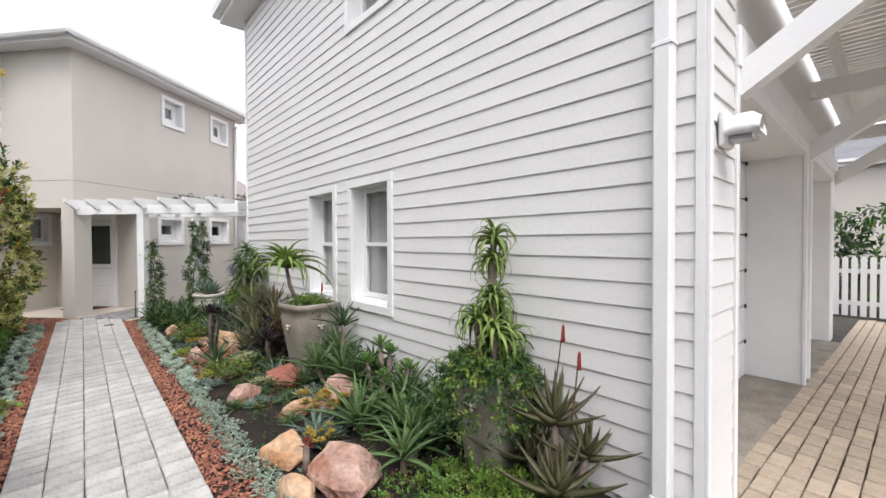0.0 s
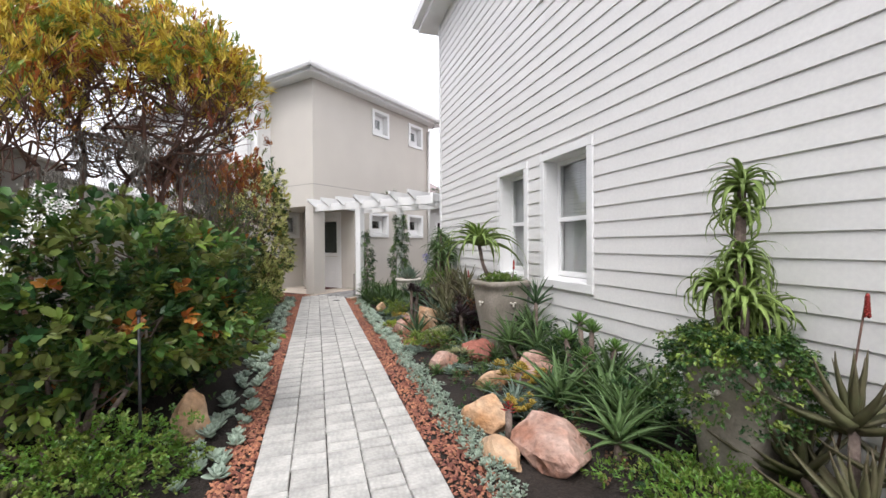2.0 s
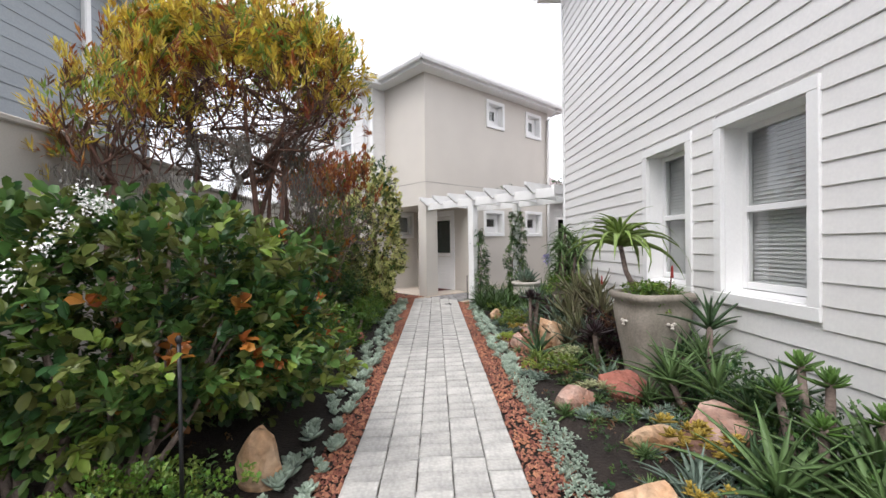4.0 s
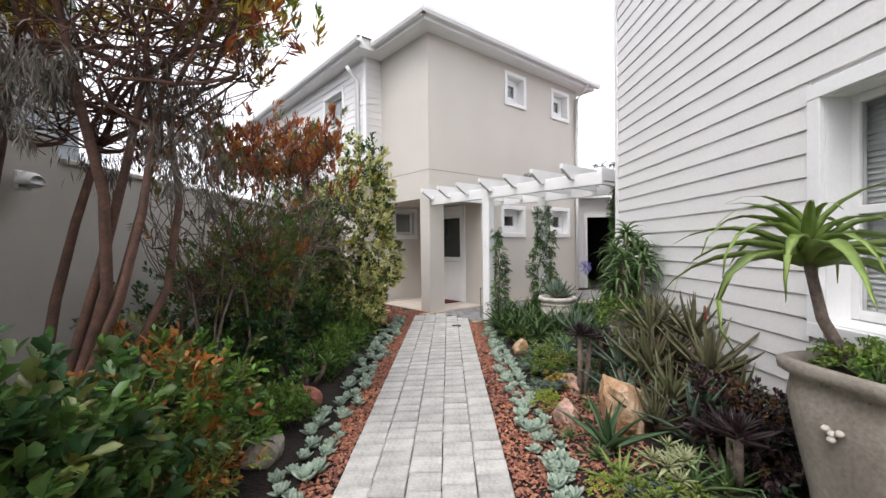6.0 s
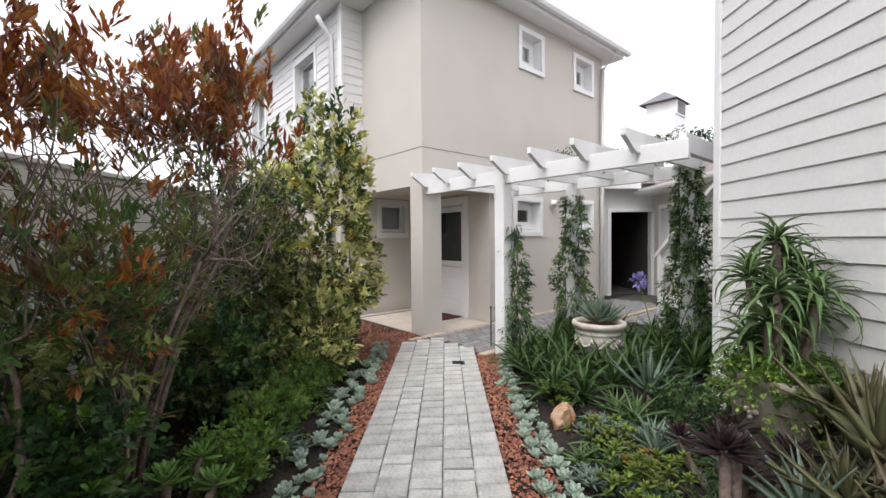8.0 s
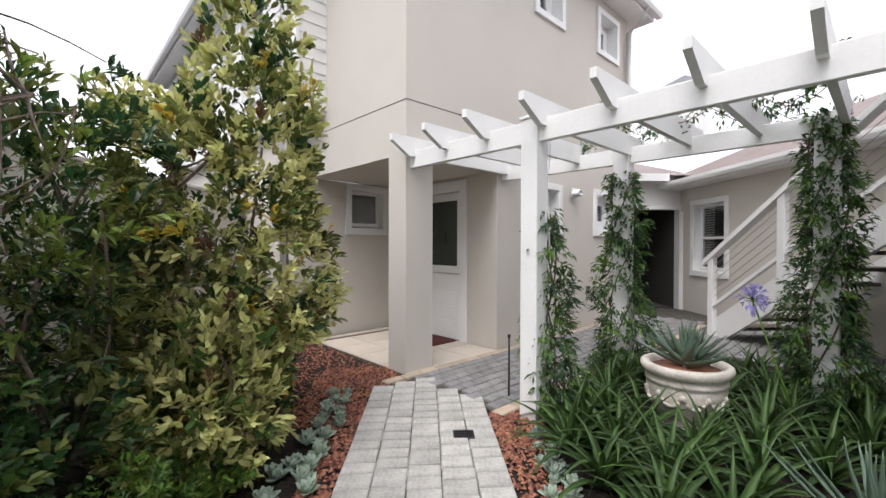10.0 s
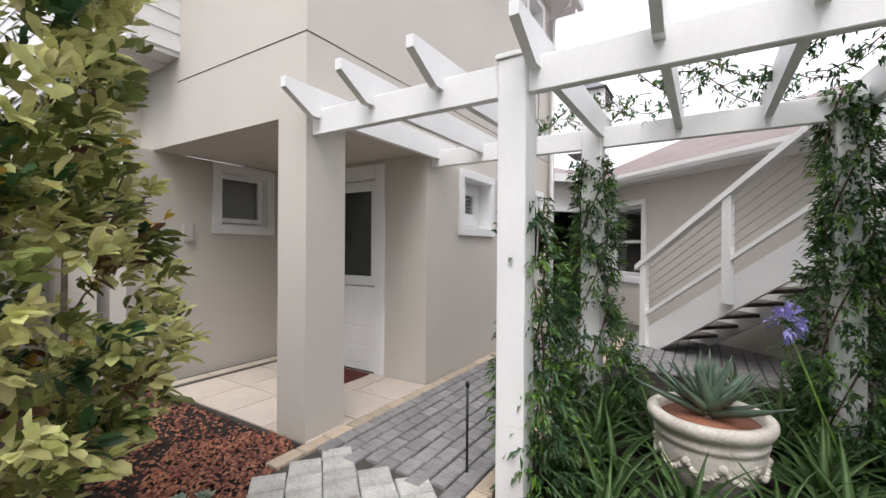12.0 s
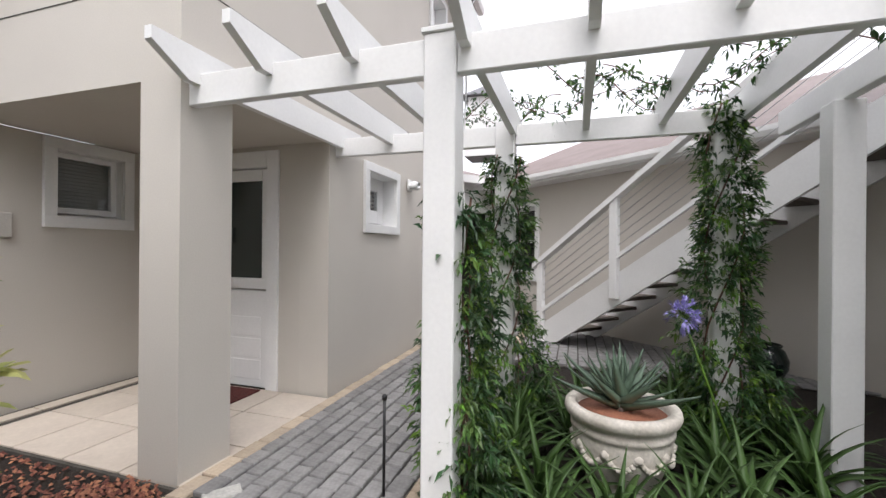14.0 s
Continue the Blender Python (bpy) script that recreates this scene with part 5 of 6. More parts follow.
def flower_spike(name, label, base, tip, mat_, r=0.011, k=0.09):
    root = tagged(empty(name, pose(*base)), label, "flower", "red flower spikes")
    s = Shape(M_TWIG)
    d = Vector(tip) - Vector(base)
    s.tube([(0, 0, 0), d * 0.5 + Vector((0.01, 0, 0)), d], [0.006, 0.005, 0.004], 5)
    s.make("stalk", root)
    f = Shape(mat_)
    for i in range(40):
        t, a = i / 40, i * 2.4
        q = d + Vector((0, 0, -k + k * t))
        rr = r * (1 - 0.6 * t)
        o = Vector((math.cos(a) * rr, math.sin(a) * rr, -0.012))
        f.tube([q, q + o], [0.004, 0.006], 4)
    f.make("bloom", root)


flower_spike("aloe_flower", "small red flower spike of an aloe", (2.36, 1.5, 0.3), (2.40, 1.42, 0.98), P_RED)
flower_spike("aloe_flower", "curved red flower spike of an aloe", (2.34, 1.35, 0.3), (2.34, 1.28, 0.86), P_RED)
flower_spike("aloe_flower", "dark red flower spike above the urn", (2.3, 4.5, 0.7), (2.3, 4.42, 1.02), P_RED)
flower_spike("aloe_flower", "orange red flower spike against the wall", (2.35, 6.1, 0.4), (2.36, 6.0, 0.82), P_RED)
aloe("red_flower", "bright red star-shaped bloom near path", pose(1.33, 2.55, 0.02), 16, 0.05, 0.014, P_RED, 10, 75, 0.3, 0.004, heads=((0, 0, 0.16, 1),), category="flower", joined=True)

# bright groundcover and bedding beneath
shrub("groundcover", "bright green feathery groundcover under the urn", (1.95, 1.55, 0), (1.95, 1.6, 0.05), (0.5, 0.55, 0.14), 900, 9, 0.03, 0.013, (L_FERN, L_LIME), (0.7, 0.3), 3, 1.0, 0.2, 0.0, r0=0.004, category="groundcover")
shrub("groundcover", "dark small-leaved filler under the aloes", (2.3, 3.3, 0), (2.3, 3.4, 0.2), (0.25, 1.1, 0.25), 500, 8, 0.035, 0.02, (L_DEEP, L_MID), (0.7, 0.3), 3, 0.9, 0.2, category="groundcover", r0=0.005)
shrub("groundcover", "dark red small-leaved groundcover by the wall", (2.3, 5.9, 0), (2.33, 5.8, 0.2), (0.2, 0.5, 0.25), 320, 9, 0.035, 0.016, (S_BLACK, L_RED), (0.75, 0.25), 3, 0.9, 0.2, category="groundcover", r0=0.005)
shrub("groundcover", "low green filler between wall and urn", (2.3, 7.7, 0), (2.25, 7.7, 0.15), (0.28, 0.6, 0.25), 380, 9, 0.04, 0.02, (L_DEEP, L_MID), (0.6, 0.4), 3, 0.9, 0.2, category="groundcover", r0=0.005)

# ---- shrubs along the boundary ----
shrub("flowering_shrub", "dense glossy green shrub with white blossoms", (-1.05, 3.0, 0), (-1.35, 3.32, 0.86), (1.1, 0.72, 0.64), 1900, 8, 0.074, 0.042, (L_DEEP, L_MID, L_OLIVE, L_LIME, L_ORANGE), (0.20, 0.42, 0.27, 0.09, 0.02), 8, 0.95, 0.6, 0.05, twigs=4, r0=0.024, lump=0.18)
shrub("shrub", "lower glossy green mound behind the flowering shrub", (-1.0, 4.2, 0), (-1.05, 4.2, 0.46), (0.62, 0.55, 0.5), 750, 8, 0.076, 0.044, (L_DEEP, L_MID, L_OLIVE), (0.4, 0.42, 0.18), 5, 0.95, 0.55, 0.05, twigs=3, r0=0.018)
root = tagged(empty("blossom", pose(-1.37, 2.72, 1.06)), "clusters of small white star-shaped blossoms", "flowers")
tp, ww = blob_tips(700, (0.02, 0.6, -0.18), (1.16, 0.84, 0.78), 0.98, lump=0.1)
keep = (tp[:, 1] < 0.2) & (tp[:, 2] > -0.3) & (np.abs(tp[:, 0]) < 0.6)
tp, ww = tp[keep][:12], ww[keep][:12]
leaves("petals", *sprigs(tp, ww, 44, 0.02, 0.013, 1.4, (1,), 0.05), (P_WHITE,), root)
shrub("groundcover", "light green small-leaved bush beside the path", (-0.8, 2.75, 0), (-0.8, 2.75, 0.12), (0.48, 0.3, 0.22), 520, 10, 0.028, 0.02, (L_FERN, L_LIME, L_MID), (0.5, 0.3, 0.2), 6, 0.9, 0.25, r0=0.006, twigs=3, category="groundcover")
shrub("nandina", "leafy green shrub with coppery young shoots", (-1.0, 5.25, 0), (-1.05, 5.2, 0.42), (0.55, 0.5, 0.38), 520, 9, 0.065, 0.024, (L_FERN, L_MID, L_ORANGE, L_OLIVE), (0.4, 0.4, 0.1, 0.1), 6, 0.8, 0.4, twigs=3, r0=0.01, top=(0.62, (0.3, 0.1, 0.45, 0.25)))
shrub("nandina", "coppery small-leaved shrub near the path", (-0.72, 4.95, 0), (-0.72, 4.95, 0.2), (0.25, 0.3, 0.22), 240, 9, 0.045, 0.016, (L_OLIVE, L_ORANGE, L_LIME), (0.4, 0.35, 0.25), 5, 0.8, 0.3, twigs=2, r0=0.006)
for y, r in ((7.1, 0.2), (7.6, 0.26), (8.15, 0.28), (8.6, 0.24), (5.95, 0.15)):
    shrub("groundcover", "bright green low bush edging the path", (-0.72, y, 0), (-0.72, y, 0.16), (0.26, r + 0.08, r), 300, 9, 0.034, 0.022, (L_FERN, L_MID, L_LIME), (0.5, 0.35, 0.15), 4, 0.9, 0.3, r0=0.006, category="groundcover")
shrub("shrub", "dark green filler shrub against the boundary wall", (-1.9, 7.4, 0), (-1.85, 7.4, 0.6), (0.7, 1.3, 0.65), 600, 9, 0.075, 0.028, (L_DEEP, L_MID, L_BROWN), (0.7, 0.2, 0.1), 6, 0.8, 0.4, twigs=2)
shrub("shrub", "dark green filler shrub beside the house", (-1.7, 9.6, 0), (-1.7, 9.6, 0.9), (0.6, 1.1, 0.95), 620, 10, 0.085, 0.03, (L_DEEP, L_MID, L_OLIVE), (0.55, 0.3, 0.15), 6, 0.8, 0.45, twigs=2)
shrub("variegated_shrub", "tall shrub with cream-yellow variegated young leaves", (-0.85, 9.25, 0), (-0.86, 9.35, 1.3), (0.66, 0.62, 1.4), 1600, 11, 0.074, 0.03, (L_OLIVE, L_DEEP, L_PALE, L_YELLOW, L_BROWN), (0.28, 0.13, 0.52, 0.03, 0.04), 8, 0.85, 0.6, 0.05, twigs=5, r0=0.022)
shrub("shrub", "olive green shrub with bright shoots behind", (-1.4, 8.5, 0), (-1.45, 8.6, 1.3), (0.55, 0.5, 1.0), 520, 10, 0.085, 0.028, (L_DEEP, L_OLIVE, L_LIME), (0.45, 0.35, 0.2), 6, 0.8, 0.45, twigs=3)

shrub("variegated_shrub", "low cream-green variegated shoots beside the path", (-0.78, 8.85, 0), (-0.76, 8.8, 0.45), (0.42, 0.34, 0.45), 300, 11, 0.074, 0.03, (L_OLIVE, L_MID, L_PALE, L_BROWN), (0.25, 0.12, 0.6, 0.03), 6, 0.85, 0.6, 0.0, twigs=2, r0=0.01)
shrub("shrub", "green leafy undergrowth below the bronze bush", (-1.3, 6.5, 0), (-1.3, 6.55, 0.4), (0.55, 0.45, 0.42), 520, 9, 0.055, 0.028, (L_DEEP, L_MID, L_FERN), (0.5, 0.35, 0.15), 5, 0.85, 0.35, twigs=2, r0=0.01)
shrub("shrub", "green leafy undergrowth along the boundary", (-1.35, 8.0, 0), (-1.35, 8.0, 0.5), (0.55, 0.6, 0.5), 560, 9, 0.06, 0.03, (L_DEEP, L_MID, L_OLIVE), (0.5, 0.35, 0.15), 5, 0.85, 0.35, twigs=2, r0=0.01)


def leuca(name, label, base, centre, radius, stems, forks, mats, weights, per, length, width, bark, top=None, moss=0, r0=0.03, low=0.2, dense=5, thin=0.5):
    """A twiggy bush: forked limbs rise to upright leafy tips; lower limbs stay bare."""
    root = tagged(empty(name, pose(*base)), label, "tree")
    o = np.array(base)
    c, rad = np.array(centre) - o, np.array(radius)
    s = Shape(bark)
    tips, ways = [], []

    def split(p, target, r, depth):
        p, target = np.array(p), np.array(target)
        limb(s, p, target, r, r * 0.6, 0.08, 4, 5 if depth else 4)
        if depth == 0:
            tips.append(target)
            ways.append(unit(target - p) + np.array((0, 0, 0.8)))
            return
        for k in range(int(rng.integers(2, 4)) + (depth == 1)):
            d = (target - c) / rad
            out = unit(d + rng.normal(0, 0.55, 3) + np.array((0, 0, 0.35)))
            reach = c + out * rad * rng.uniform(0.82, 1.08)
            q = target + (reach - target) * ((0.55 if depth > 1 else 0.8) * rng.uniform(0.7, 1.1))
            split(target, q, r * 0.6, depth - 1)

    for i in range(stems):
        a = 6.28 * i / stems + rng.uniform(-0.4, 0.4)
        first = c + rad * np.array((0.35 * math.cos(a), 0.35 * math.sin(a), -0.75 + rng.uniform(-0.1, 0.25)))
        split((0.06 * math.cos(a), 0.06 * math.sin(a), -0.03), first, r0 * rng.uniform(0.8, 1.2), forks)
    s.make("limb", root)
    tips, ways = np.array(tips), np.array(ways)
    keep = tips[:, 2] > c[2] - rad[2] * (1 - low) + rng.normal(0, 0.1, len(tips))
    tips, ways = tips[keep], ways[keep]
    # short side shoots round every tip
    more = np.concatenate([tips + rng.normal(0, 1, tips.shape) * (0.075, 0.075, 0.12) for _ in range(dense)])
    mw = np.concatenate([ways + rng.normal(0, 0.35, ways.shape) for _ in range(dense)])
    tips, ways = np.concatenate([tips, more]), np.concatenate([ways, mw])
    height = ((tips - c) / rad)[:, 2]
    keep = rng.uniform(0, 1, len(tips)) < np.clip(thin + 1.5 * (height + 0.15), thin, 1)
    tips, ways = tips[keep], ways[keep]
    arrs = sprigs(tips, ways, per, length, width, 0.5, weights)
    if top:
        hi = np.repeat(((tips - c) / rad)[:, 2] + rng.normal(0, 0.2, len(tips)) > top[0], per)
        other = np.repeat(rng.choice(len(weights), len(tips), p=np.array(top[1]) / sum(top[1])), per)
        arrs = (*arrs[:4], np.where(hi, other, arrs[4]))
    leaves("foliage", *arrs, mats, root, droop=0.0, fold=0.15)
    if moss:
        b, w = [], []
        for i in range(moss):
            a = rng.uniform(0, 6.28)
            q = c + rad * np.array((0.5 * math.cos(a), 0.5 * math.sin(a), -0.75))
            k = 300
            t = rng.uniform(0, 1, k) ** 1.5
            q = q + rng.normal(0, 0.12, 3)
            hang, wide = rng.uniform(0.2, 0.45), rng.uniform(0.06, 0.12)
            b.append(q + np.stack([rng.normal(0, wide, k) * (1.1 - t), rng.normal(0, wide, k) * (1.1 - t), 0.15 - hang * t], 1))
            w.append(np.stack([rng.normal(0, 0.45, k), rng.normal(0, 0.45, k), -np.ones(k)], 1))
        b, w = np.concatenate(b), np.concatenate(w)
        m = leaves("moss", b, w, np.full(len(b), 0.09), np.full(len(b), 0.007), np.zeros(len(b)), (M_MOSS,), root)
        tagged(m, "grey hanging beard moss", kind="stuff")
    return root


leuca("conebush_tree", "large conebush with golden crown and bare twigs", (-1.8, 5.2, 0), (-1.5, 5.35, 2.72), (1.3, 0.9, 1.0), 8, 4, (L_YELLOW, L_LIME, L_ORANGE, L_BROWN, L_RED), (0.12, 0.05, 0.33, 0.32, 0.18), 13, 0.085, 0.02, M_TWIG, (-0.05, (0.62, 0.24, 0.11, 0.02, 0.01)), moss=10, r0=0.036, low=0.75, dense=8, thin=0.28)
leuca("conebush_tree", "smaller golden conebush against the wall", (-2.2, 4.55, 0), (-2.2, 4.7, 2.35), (0.6, 0.6, 0.85), 4, 3, (L_YELLOW, L_LIME, L_ORANGE, L_BROWN), (0.25, 0.15, 0.35, 0.25), 12, 0.085, 0.016, M_TWIG, (0.0, (0.6, 0.25, 0.12, 0.03)), moss=2, r0=0.03, low=0.5)
leuca("conebush", "bronze-red conebush with many slender stems", (-1.2, 6.95, 0), (-1.15, 7.25, 1.75), (0.9, 0.85, 0.92), 9, 3, (L_RED, L_ORANGE, L_OLIVE, L_BROWN), (0.22, 0.2, 0.36, 0.22), 14, 0.08, 0.02, M_BARK, (0.0, (0.45, 0.36, 0.12, 0.07)), r0=0.018, low=1.3, dense=8, thin=0.9)

leuca("conebush", "tall upright conebush with coppery leaf tips", (-1.3, 6.15, 0), (-1.4, 6.3, 1.6), (0.55, 0.5, 0.86), 7, 3, (L_RED, L_ORANGE, L_OLIVE, L_BROWN), (0.14, 0.22, 0.48, 0.16), 14, 0.075, 0.018, M_BARK, (0.1, (0.42, 0.4, 0.12, 0.06)), r0=0.016, low=1.4, dense=6, thin=0.9)
shrub("shrub", "olive leafy shoots filling the bronze bushes", (-1.25, 6.7, 0), (-1.25, 6.75, 1.15), (0.6, 0.85, 0.5), 520, 11, 0.07, 0.02, (L_OLIVE, L_MID, L_ORANGE, L_BROWN), (0.5, 0.25, 0.1, 0.15), 7, 0.6, 0.2, 0.0, twigs=4, r0=0.012, lump=0.35)
# hedge beyond the fence
root = tagged(empty("hedge", pose(12.0, -1.0, 0)), "clipped dense green hedge behind the picket fence", "hedge")
k = 1300
p = np.stack([rng.uniform(-0.5, 0.5, k), rng.uniform(-3.5, 3.5, k), rng.uniform(0.05, 2.1, k)], 1)
leaves("foliage", *sprigs(p, rng.normal(0, 1, (k, 3)) + np.array((-0.6, 0, 0.6)), 7, 0.17, 0.058, 0.9, (0.5, 0.3, 0.2)), (L_DEEP, L_MID, L_FERN), root)


# ---- pergola corner ----
STR = "strap-leaved clumps"
spots = [(1.3, 8.75), (1.5, 9.0), (1.62, 8.7), (1.42, 9.3), (1.75, 9.2), (1.85, 8.85), (2.05, 9.05), (2.0, 8.6), (2.3, 8.95), (2.55, 9.2), (1.7, 9.6), (1.85, 9.95), (2.3, 9.95), (2.6, 9.7), (1.4, 8.35), (1.65, 8.3), (2.85, 9.35), (2.75, 9.9), (1.5, 9.75), (2.5, 8.75), (3.2, 9.15), (1.25, 9.1), (3.0, 9.7), (3.4, 9.5), (3.1, 10.1), (3.5, 9.9), (2.7, 10.2), (3.7, 9.6), (3.4, 10.3), (2.4, 10.3), (3.8, 10.1), (2.95, 8.95), (3.4, 9.0), (2.1, 10.2)]
first = None
for i, (x, y) in enumerate(spots):
    at = pose(x, y, 0, 0, 0, rng.uniform(0, 360)) @ Matrix.Scale(rng.uniform(0.85, 1.15), 4)
    if i < 2:
        first = aloe("agapanthus", "clump of glossy green strap leaves", at, 22, 0.52, 0.058, S_STRAP, 22, 82, 1.5 if i == 0 else 1.1, 0.006, STR, category="plant", inner=0.8, joined=True)
    else:
        c = copy_thing(first, at)
        c.matrix_basis = at


def round_urn():
    root = tagged(empty("round_urn", pose(2.22, 9.52, 0) @ Matrix.Diagonal((0.9, 0.9, 0.97, 1))), "round pale stone urn with carved swags", "planter")
    s = Shape(M_POTPALE)
    s.lathe([(0.16, 0.0), (0.2, 0.02), (0.17, 0.05), (0.22, 0.1), (0.265, 0.2), (0.28, 0.3), (0.275, 0.32), (0.29, 0.33), (0.29, 0.35), (0.28, 0.36), (0.295, 0.385), (0.315, 0.40), (0.325, 0.425), (0.32, 0.45), (0.30, 0.46), (0.265, 0.455), (0.255, 0.42), (0.25, 0.40)], (0, 0, 0), 48)
    s.make("body", root)
    b = Shape(M_POTPALE)
    for i in range(10):
        a = i * 0.628
        for j in range(9):
            t = (j - 4) / 4
            aa = a + t * 0.27
            b.lathe([(0.003, -0.016), (0.016, -0.006), (0.017, 0.005), (0.005, 0.016)], (0.272 * math.cos(aa), 0.272 * math.sin(aa), 0.245 - 0.05 * (1 - t * t)), 7)
        b.lathe([(0.004, -0.026), (0.024, -0.01), (0.026, 0.008), (0.006, 0.024)], (0.272 * math.cos(a + 0.314), 0.272 * math.sin(a + 0.314), 0.26), 8)
    b.make("swag", root)
    e = Shape(M_CHIP)
    e.lathe([(0.01, 0.415), (0.258, 0.41), (0.25, 0.405)], (0, 0, 0), 24)
    e.make("gravel_top", root)


round_urn()
aloe("agave", "grey-green agave planted in the round urn", pose(2.22, 9.52, 0.4), 22, 0.40, 0.10, S_ALOEB, 18, 82, -0.2, 0.026, heads=((0, 0, 0.02, 1), (0.08, 0.05, 0.0, 0.8)), category="succulent")


def vine(name, label, x, y, r, h, n, side=(0, 0)):
    """A climber round a post: winding stem and pinnate leaves, thicker below."""
    root = tagged(empty(name, pose(x, y, 0)), label, "climber", "climbers on the posts")
    t = rng.uniform(0, 1, n) ** 1.6
    a = rng.uniform(0, 6.28, n)
    ph = rng.uniform(0, 6.28, 2)
    q = r * (1.1 - 0.85 * t) * (1 + 0.35 * np.sin(11 * t + ph[0] + a)) * rng.uniform(0.5, 1.2, n) + 0.075
    p = np.stack([q * np.cos(a) + side[0] * (1 - 0.5 * t), q * np.sin(a) + side[1] * (1 - 0.5 * t), h * t], 1)
    w = np.stack([np.cos(a), np.sin(a), rng.uniform(-0.7, 0.5, n)], 1)
    leaves("foliage", *sprigs(p, w, 8, 0.06, 0.02, 0.8, (0.55, 0.3, 0.15)), (L_DEEP, L_MID, L_FERN), root, droop=0.25)
    s = Shape(M_TWIG)
    for k in range(3):
        s.tube([((0.11 if not side[0] else 0.04) * math.cos(k * 2 + i * 0.55) + side[0] * 0.7, (0.11 if not side[0] else 0.04) * math.sin(k * 2 + i * 0.55) + side[1] * 0.7, h * i / 14) for i in range(15)], 0.006, 5)
    s.make("stem", root)


q1, q2, q3 = HOUSE @ Vector((0.09, -1.39, 0)), HOUSE @ Vector((1.47, -1.44, 0)), HOUSE @ Vector((1.51, -2.86, 0))
vine("climber", "leafy dark green climber on the front post", q1.x, q1.y, 0.15, 1.5, 520, (0.2, 0.08))
vine("climber", "leafy dark green climber on the inner post", q2.x, q2.y, 0.22, 1.95, 800)
vine("climber", "dense dark green climber on the outer post", q3.x, q3.y, 0.2, 2.2, 1100)
# sprays over the rafters
root = tagged(empty("climber_spray", HOUSE @ pose(0, 0, 2.3)), "thin climber sprays trailing over the rafters", "climber")
s = Shape(M_TWIG)
tp, ww = [], []
for k in range(9):
    u0, v0 = rng.uniform(1.0, 1.7), rng.uniform(-3.0, -1.5)
    pts = [(u0 + 0.06 * i * math.cos(k) + 0.05, v0 + 0.075 * i * (1 if k % 2 else -1), 0.02 + 0.09 * math.sin(i * 0.7 + k)) for i in range(11)]
    s.tube(pts, 0.004, 4)
    for p in pts[2:]:
        for j in range(3):
            tp.append(np.array(p) + rng.normal(0, 0.03, 3))
            ww.append(rng.normal(0, 1, 3) + np.array((0, 0, -0.2)))
s.make("stem", root)
leaves("foliage", *sprigs(np.array(tp), np.array(ww), 7, 0.055, 0.018, 0.8, (0.6, 0.4)), (L_DEEP, L_MID), root, droop=0.2)


def agapanthus_bloom(x, y, z, lean):
    root = tagged(empty("agapanthus_bloom", pose(x, y, 0)), "violet agapanthus bloom on a long stalk", "flower")
    s = Shape(L_FERN)
    s.tube([(lean[0], lean[1], 0.1), (lean[0] * 0.5, lean[1] * 0.5, z * 0.55), (0, 0, z)], 0.006, 6)
    s.make("stalk", root)
    n = 34
    d = unit(rng.normal(0, 1, (n, 3)) + np.array((0, 0, 0.35)))
    f = Shape(L_FERN)
    for k in d:
        f.tube([(0, 0, z), (k[0] * 0.06, k[1] * 0.06, z + k[2] * 0.06)], 0.002, 4)
    f.make("pedicel", root)
    leaves("petals", *sprigs(np.array((0, 0, z)) + d * 0.085, d, 7, 0.042, 0.014, 0.55, (1,), 0.004), (P_VIOLET,), root)


s = Shape(M_TINT, M_SOIL)
s.lathe([(0.07, 0.0), (0.11, 0.04), (0.16, 0.14), (0.165, 0.22), (0.13, 0.31), (0.10, 0.34), (0.115, 0.36), (0.10, 0.37), (0.085, 0.34)], (5.05, 9.92, 0), 28)
tagged(s.make("dark_pot"), "dark glazed round pot standing under the stair", "pot")
agapanthus_bloom(2.62, 9.42, 0.9, (0.12, -0.25))
s = Shape(M_METAL)
s.tube([(1.06, 10.02, 0), (1.06, 10.02, 0.52)], 0.008, 8), s.lathe([(0.012, 0), (0.014, 0.02), (0.006, 0.03)], (1.06, 10.02, 0.51), 8)
tagged(s.make("irrigation_riser"), "thin black irrigation riser beside the path", "pipe")
s = Shape(M_METAL)
s.tube([(-0.62, 2.75, 0), (-0.62, 2.75, 0.85)], 0.008, 8), s.lathe([(0.012, 0), (0.014, 0.02), (0.006, 0.03)], (-0.62, 2.75, 0.84), 8)
tagged(s.make("irrigation_riser"), "thin black irrigation riser in the shrub", "pipe")
s = Shape(M_METAL)
s.box((0.56, 9.28, 0.02), (0.70, 9.40, 0.037), 0, 0.003)
for i in range(4):
    s.box((0.575, 9.295 + i * 0.025, 0.037), (0.685, 9.307 + i * 0.025, 0.04))
tagged(s.make("drain_cover"), "small dark drain cover set in the pavers", "drain")
s = Shape(M_WHITE)
w0 = HOUSE @ Vector((0.17, -1.46, 0))
s.tube([(w0.x + 0.01 * math.sin(i), w0.y, 1.2 + i * 0.1) for i in range(11)], 0.004, 5)
tagged(s.make("cable"), "thin white cable running up the post", "cable")

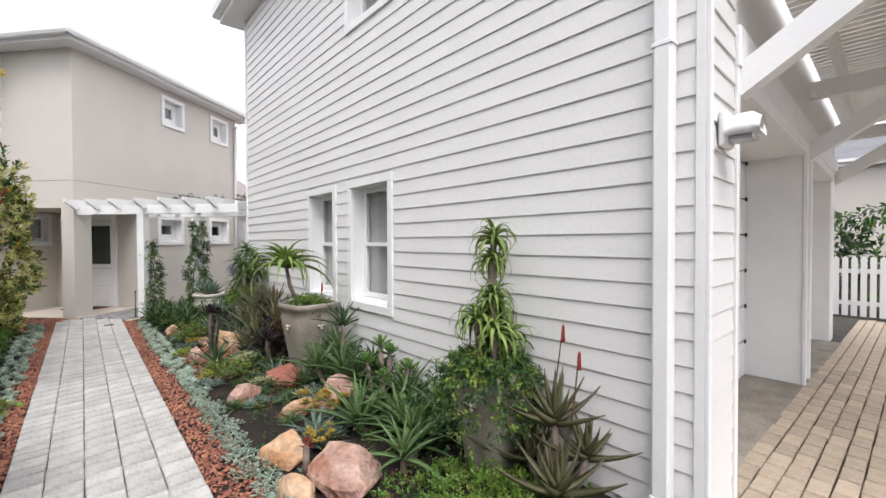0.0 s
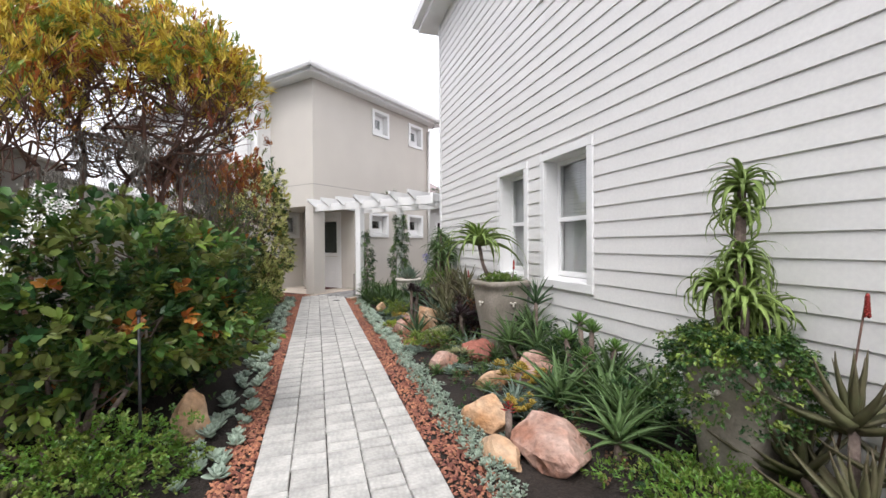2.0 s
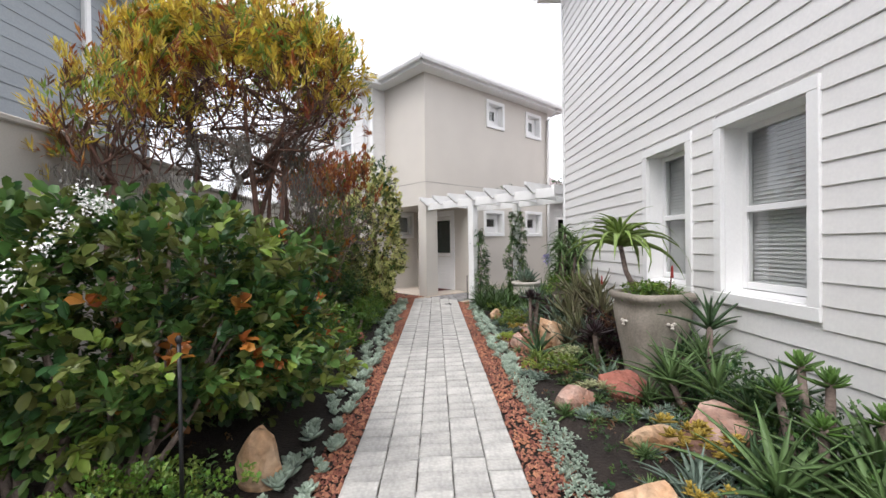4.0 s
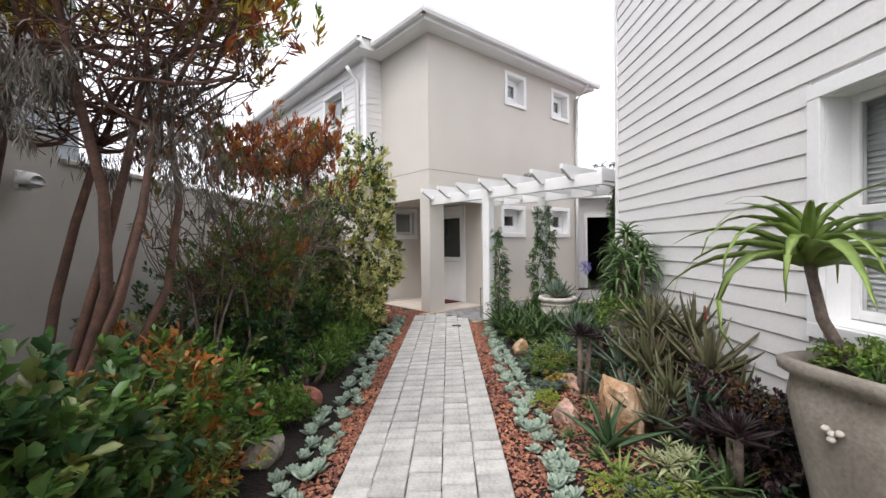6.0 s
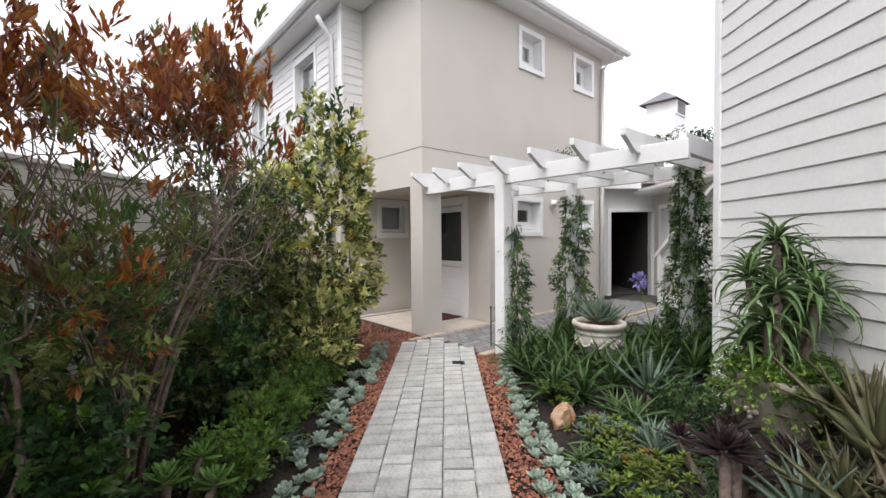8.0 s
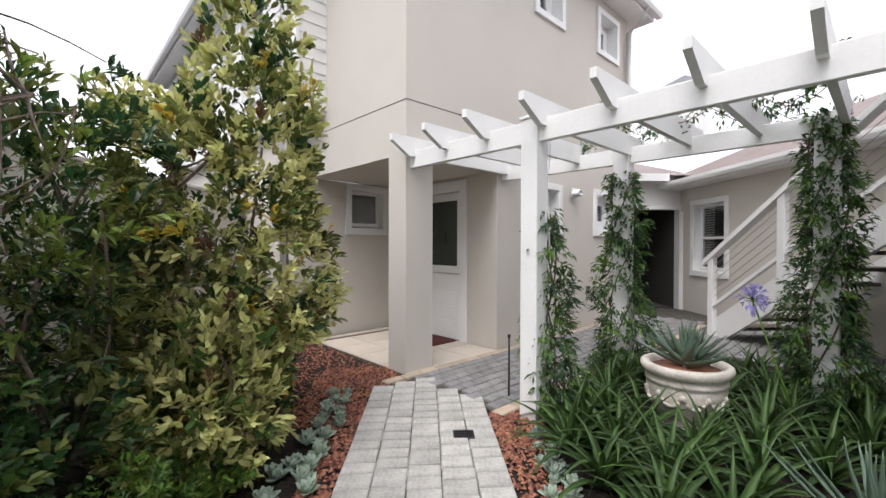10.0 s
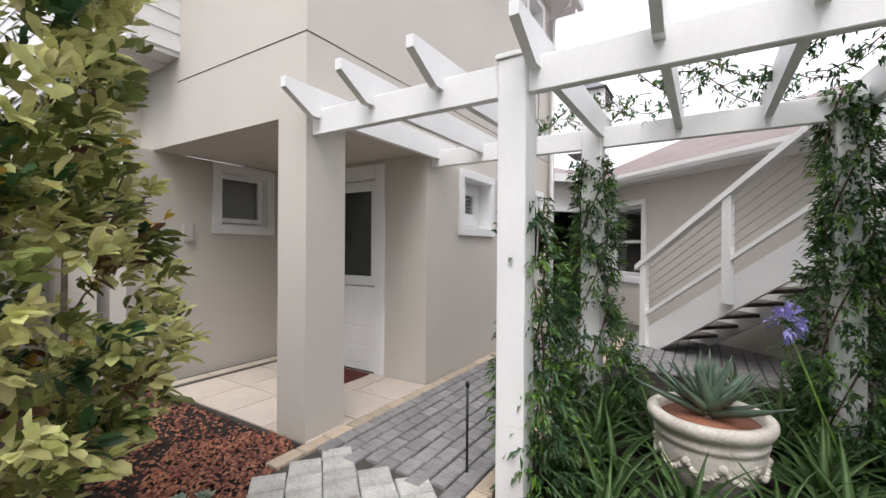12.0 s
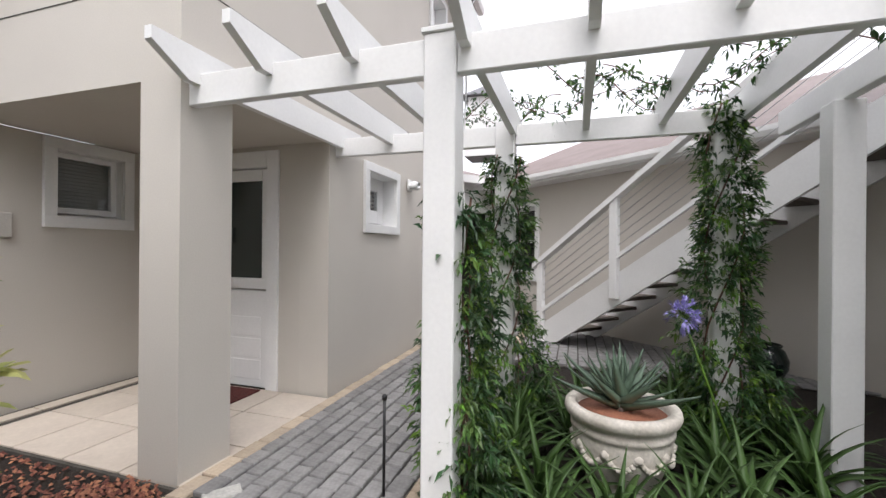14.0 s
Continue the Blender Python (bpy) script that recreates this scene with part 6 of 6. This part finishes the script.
# ---- paving and boards, piece by piece ----
def piece_meshes(w, d, h, material, k=5, name="paver"):
    out = []
    for i in range(k):
        s = Shape(material)
        j = lambda: random.uniform(-0.004, 0.004)
        x0, x1, y0, y1, c = -w / 2 + j() / 2, w / 2 + j() / 2, -d / 2 + j(), d / 2 + j(), 0.005
        ring = lambda a, z: [(x0 + a + j() / 2, y0 + a, z), (x1 - a, y0 + a + j() / 2, z), (x1 - a + j() / 2, y1 - a, z), (x0 + a, y1 - a + j() / 2, z)]
        tops = ring(c, h)
        s.add(ring(0, 0) + ring(0, h - 0.007) + [(x, y, z + j() / 3) for x, y, z in tops], [(0, 1, 5, 4), (1, 2, 6, 5), (2, 3, 7, 6), (3, 0, 4, 7), (4, 5, 9, 8), (5, 6, 10, 9), (6, 7, 11, 10), (7, 4, 8, 11), (8, 9, 10, 11)])
        out.append(s.mesh(name))
    return out


def lay(parent, meshes, x, y, rz=0.0, name="paver"):
    o = new(name, random.choice(meshes))
    o.parent = parent
    o.matrix_basis = pose(x, y, 0.004 + random.uniform(-0.0015, 0.0015), random.uniform(-0.5, 0.5), random.uniform(-0.5, 0.5), rz + random.uniform(-0.7, 0.7) + random.choice((0, 180)))


PX0, PX1 = -0.08, 0.84
s = Shape(M_JOINT)
s.add([(PX0, -3, 0.014), (PX1, -3, 0.014), (PX1, 9.75, 0.014), (0.72, 9.95, 0.014), (0.2, 10.55, 0.014), (PX0, 10.36, 0.014)], [(0, 1, 2, 3, 4, 5)])
path = tagged(s.make("path"), "straight path of tumbled pale grey stone pavers", "path", kind="structure")
cols = 5
cw = (PX1 - PX0) / cols
lens = (0.115, 0.15, 0.175)
kinds = {L: piece_meshes(cw - 0.004, L - 0.011, 0.03, M_PAVER) for L in lens}
for c in range(cols):
    y = -1.0 + 0.07 * (c % 2)
    while y < 10.5:
        L = random.choice(lens)
        x, yy = PX0 + (c + 0.5) * cw, y + L / 2
        a, b = inv_house(x, yy)
        if a < 0.05 and b < -0.16 or b < -1.42 and yy < 9.7:
            lay(path, kinds[L], x, yy)
        y += L
s = Shape(M_JOINT)
s.add([HOUSE @ Vector(p) for p in ((-0.05, -1.3, 0.012), (6.5, -1.3, 0.012), (6.5, 0, 0.012), (-0.05, 0, 0.012))], [(0, 1, 2, 3)])
s.add([HOUSE @ Vector(p) for p in ((3.0, -5, 0.011), (8, -5, 0.011), (8, -1.3, 0.011), (3.0, -1.3, 0.011))], [(0, 1, 2, 3)])
court = tagged(s.make("pavement"), "dark grey cobbled court with tan brick edging", "pavement", kind="structure")
cob = piece_meshes(0.15, 0.105, 0.03, M_COBBLE)
tan = piece_meshes(0.2, 0.1, 0.032, M_CLAY)
r = 0
v = -1.08
while v < -0.15:
    u = 0.06 + 0.08 * (r % 2)
    while u < 5.2:
        q = HOUSE @ Vector((u, v, 0))
        lay(court, cob, q.x, q.y, 41)
        u += 0.16
    v += 0.115
    r += 1
u = -0.19
while u < 5.0:
    for v in (-0.07, -1.2):
        if u < 0 and v < -1:
            continue
        q = HOUSE @ Vector((u, v, 0))
        lay(court, tan, q.x, q.y, 41)
    u += 0.21
far = Shape(M_COBBLE)
v = -4.5
r = 0
while v < -1.3:
    u = 3.0 + 0.08 * (r % 2)
    while u < 7.5:
        far.box((u, v, 0.006), (u + 0.15, v + 0.105, 0.03), 0, 0.006)
        u += 0.16
    v += 0.115
    r += 1
tagged(far.make("cobbles", court, HOUSE), kind="stuff")
# porch tiles
s = Shape(M_JOINT)
s.box((-0.02, 0.0, 0.0), (1.36, 2.05, 0.02))
porch = tagged(s.make("floor_porch", at=HOUSE), "cream square tiles on the porch floor", "floor", kind="structure")
t = Shape(M_TILE)
t.box((-0.22, -0.22, 0), (0.22, 0.22, 0.012), 0, 0.002)
tm = t.mesh("tile")
for i in range(3):
    for j in range(5):
        o = new("tile", tm)
        o.parent = porch
        o.matrix_basis = pose(0.22 + i * 0.45, 0.2 + j * 0.45 - 0.0 if j < 4 else 1.83, 0.021)
        if j == 4:
            o.matrix_basis = pose(0.22 + i * 0.45, 1.92, 0.021) @ Matrix.Diagonal((1, 0.28, 1, 1))
# drive of tan pavers
s = Shape(M_JOINT)
s.box((WX - 0.0, -6, 0.0), (14, 1.27, 0.01))
drive = tagged(s.make("road"), "drive of tan clay pavers before the garage", "drive", kind="structure")
near = piece_meshes(0.197, 0.102, 0.03, M_CLAY)
restp = Shape(M_CLAY)
r = 0
y = -2.2
while y < 0.78:
    x = WX + 0.12 + 0.105 * (r % 2)
    while x < 10.9:
        if x < 6.6 and y > -0.9:
            lay(drive, near, x, y)
        else:
            restp.box((x - 0.1, y - 0.05, 0.006), (x + 0.1, y + 0.05, 0.033), 0, 0.005)
        x += 0.21
    y += 0.11
    r += 1
tagged(restp.make("pavers", drive), kind="stuff")
s = Shape(M_STONE)
s.box((3.0, 0.8, 0.01), (8.3, 1.5, 0.034), 0, 0.004)
tagged(s.make("pavement_sill"), "worn concrete apron under the garage doors", "pavement", kind="structure")

lap_boards(clad, 7.27 - 0.045 - 0.07, 0.052, 5.38, 0.132, [(a - 0.07, b - 0.07, c, d) for a, b, c, d in grown], M_BOARD, pose(0.07, 0, 0))
lap_boards(garage, 0.40, 0.052, 3.9, 0.132, [], M_BOARD, pose(0.012, 0, 0))
lap_boards(bay, 7.33, 2.9, 5.12, 0.145, [(a - 0.09, b + 0.09, c - 0.09, d + 0.09) for a, b, c, d in bay_holes], M_BOARD, pose(0, 0, 0))
lap_boards(bpy.data.objects["wall_bay_return"], 0.36, 2.9, 5.12, 0.145, [], M_BOARD, pose(0, 0, 0))
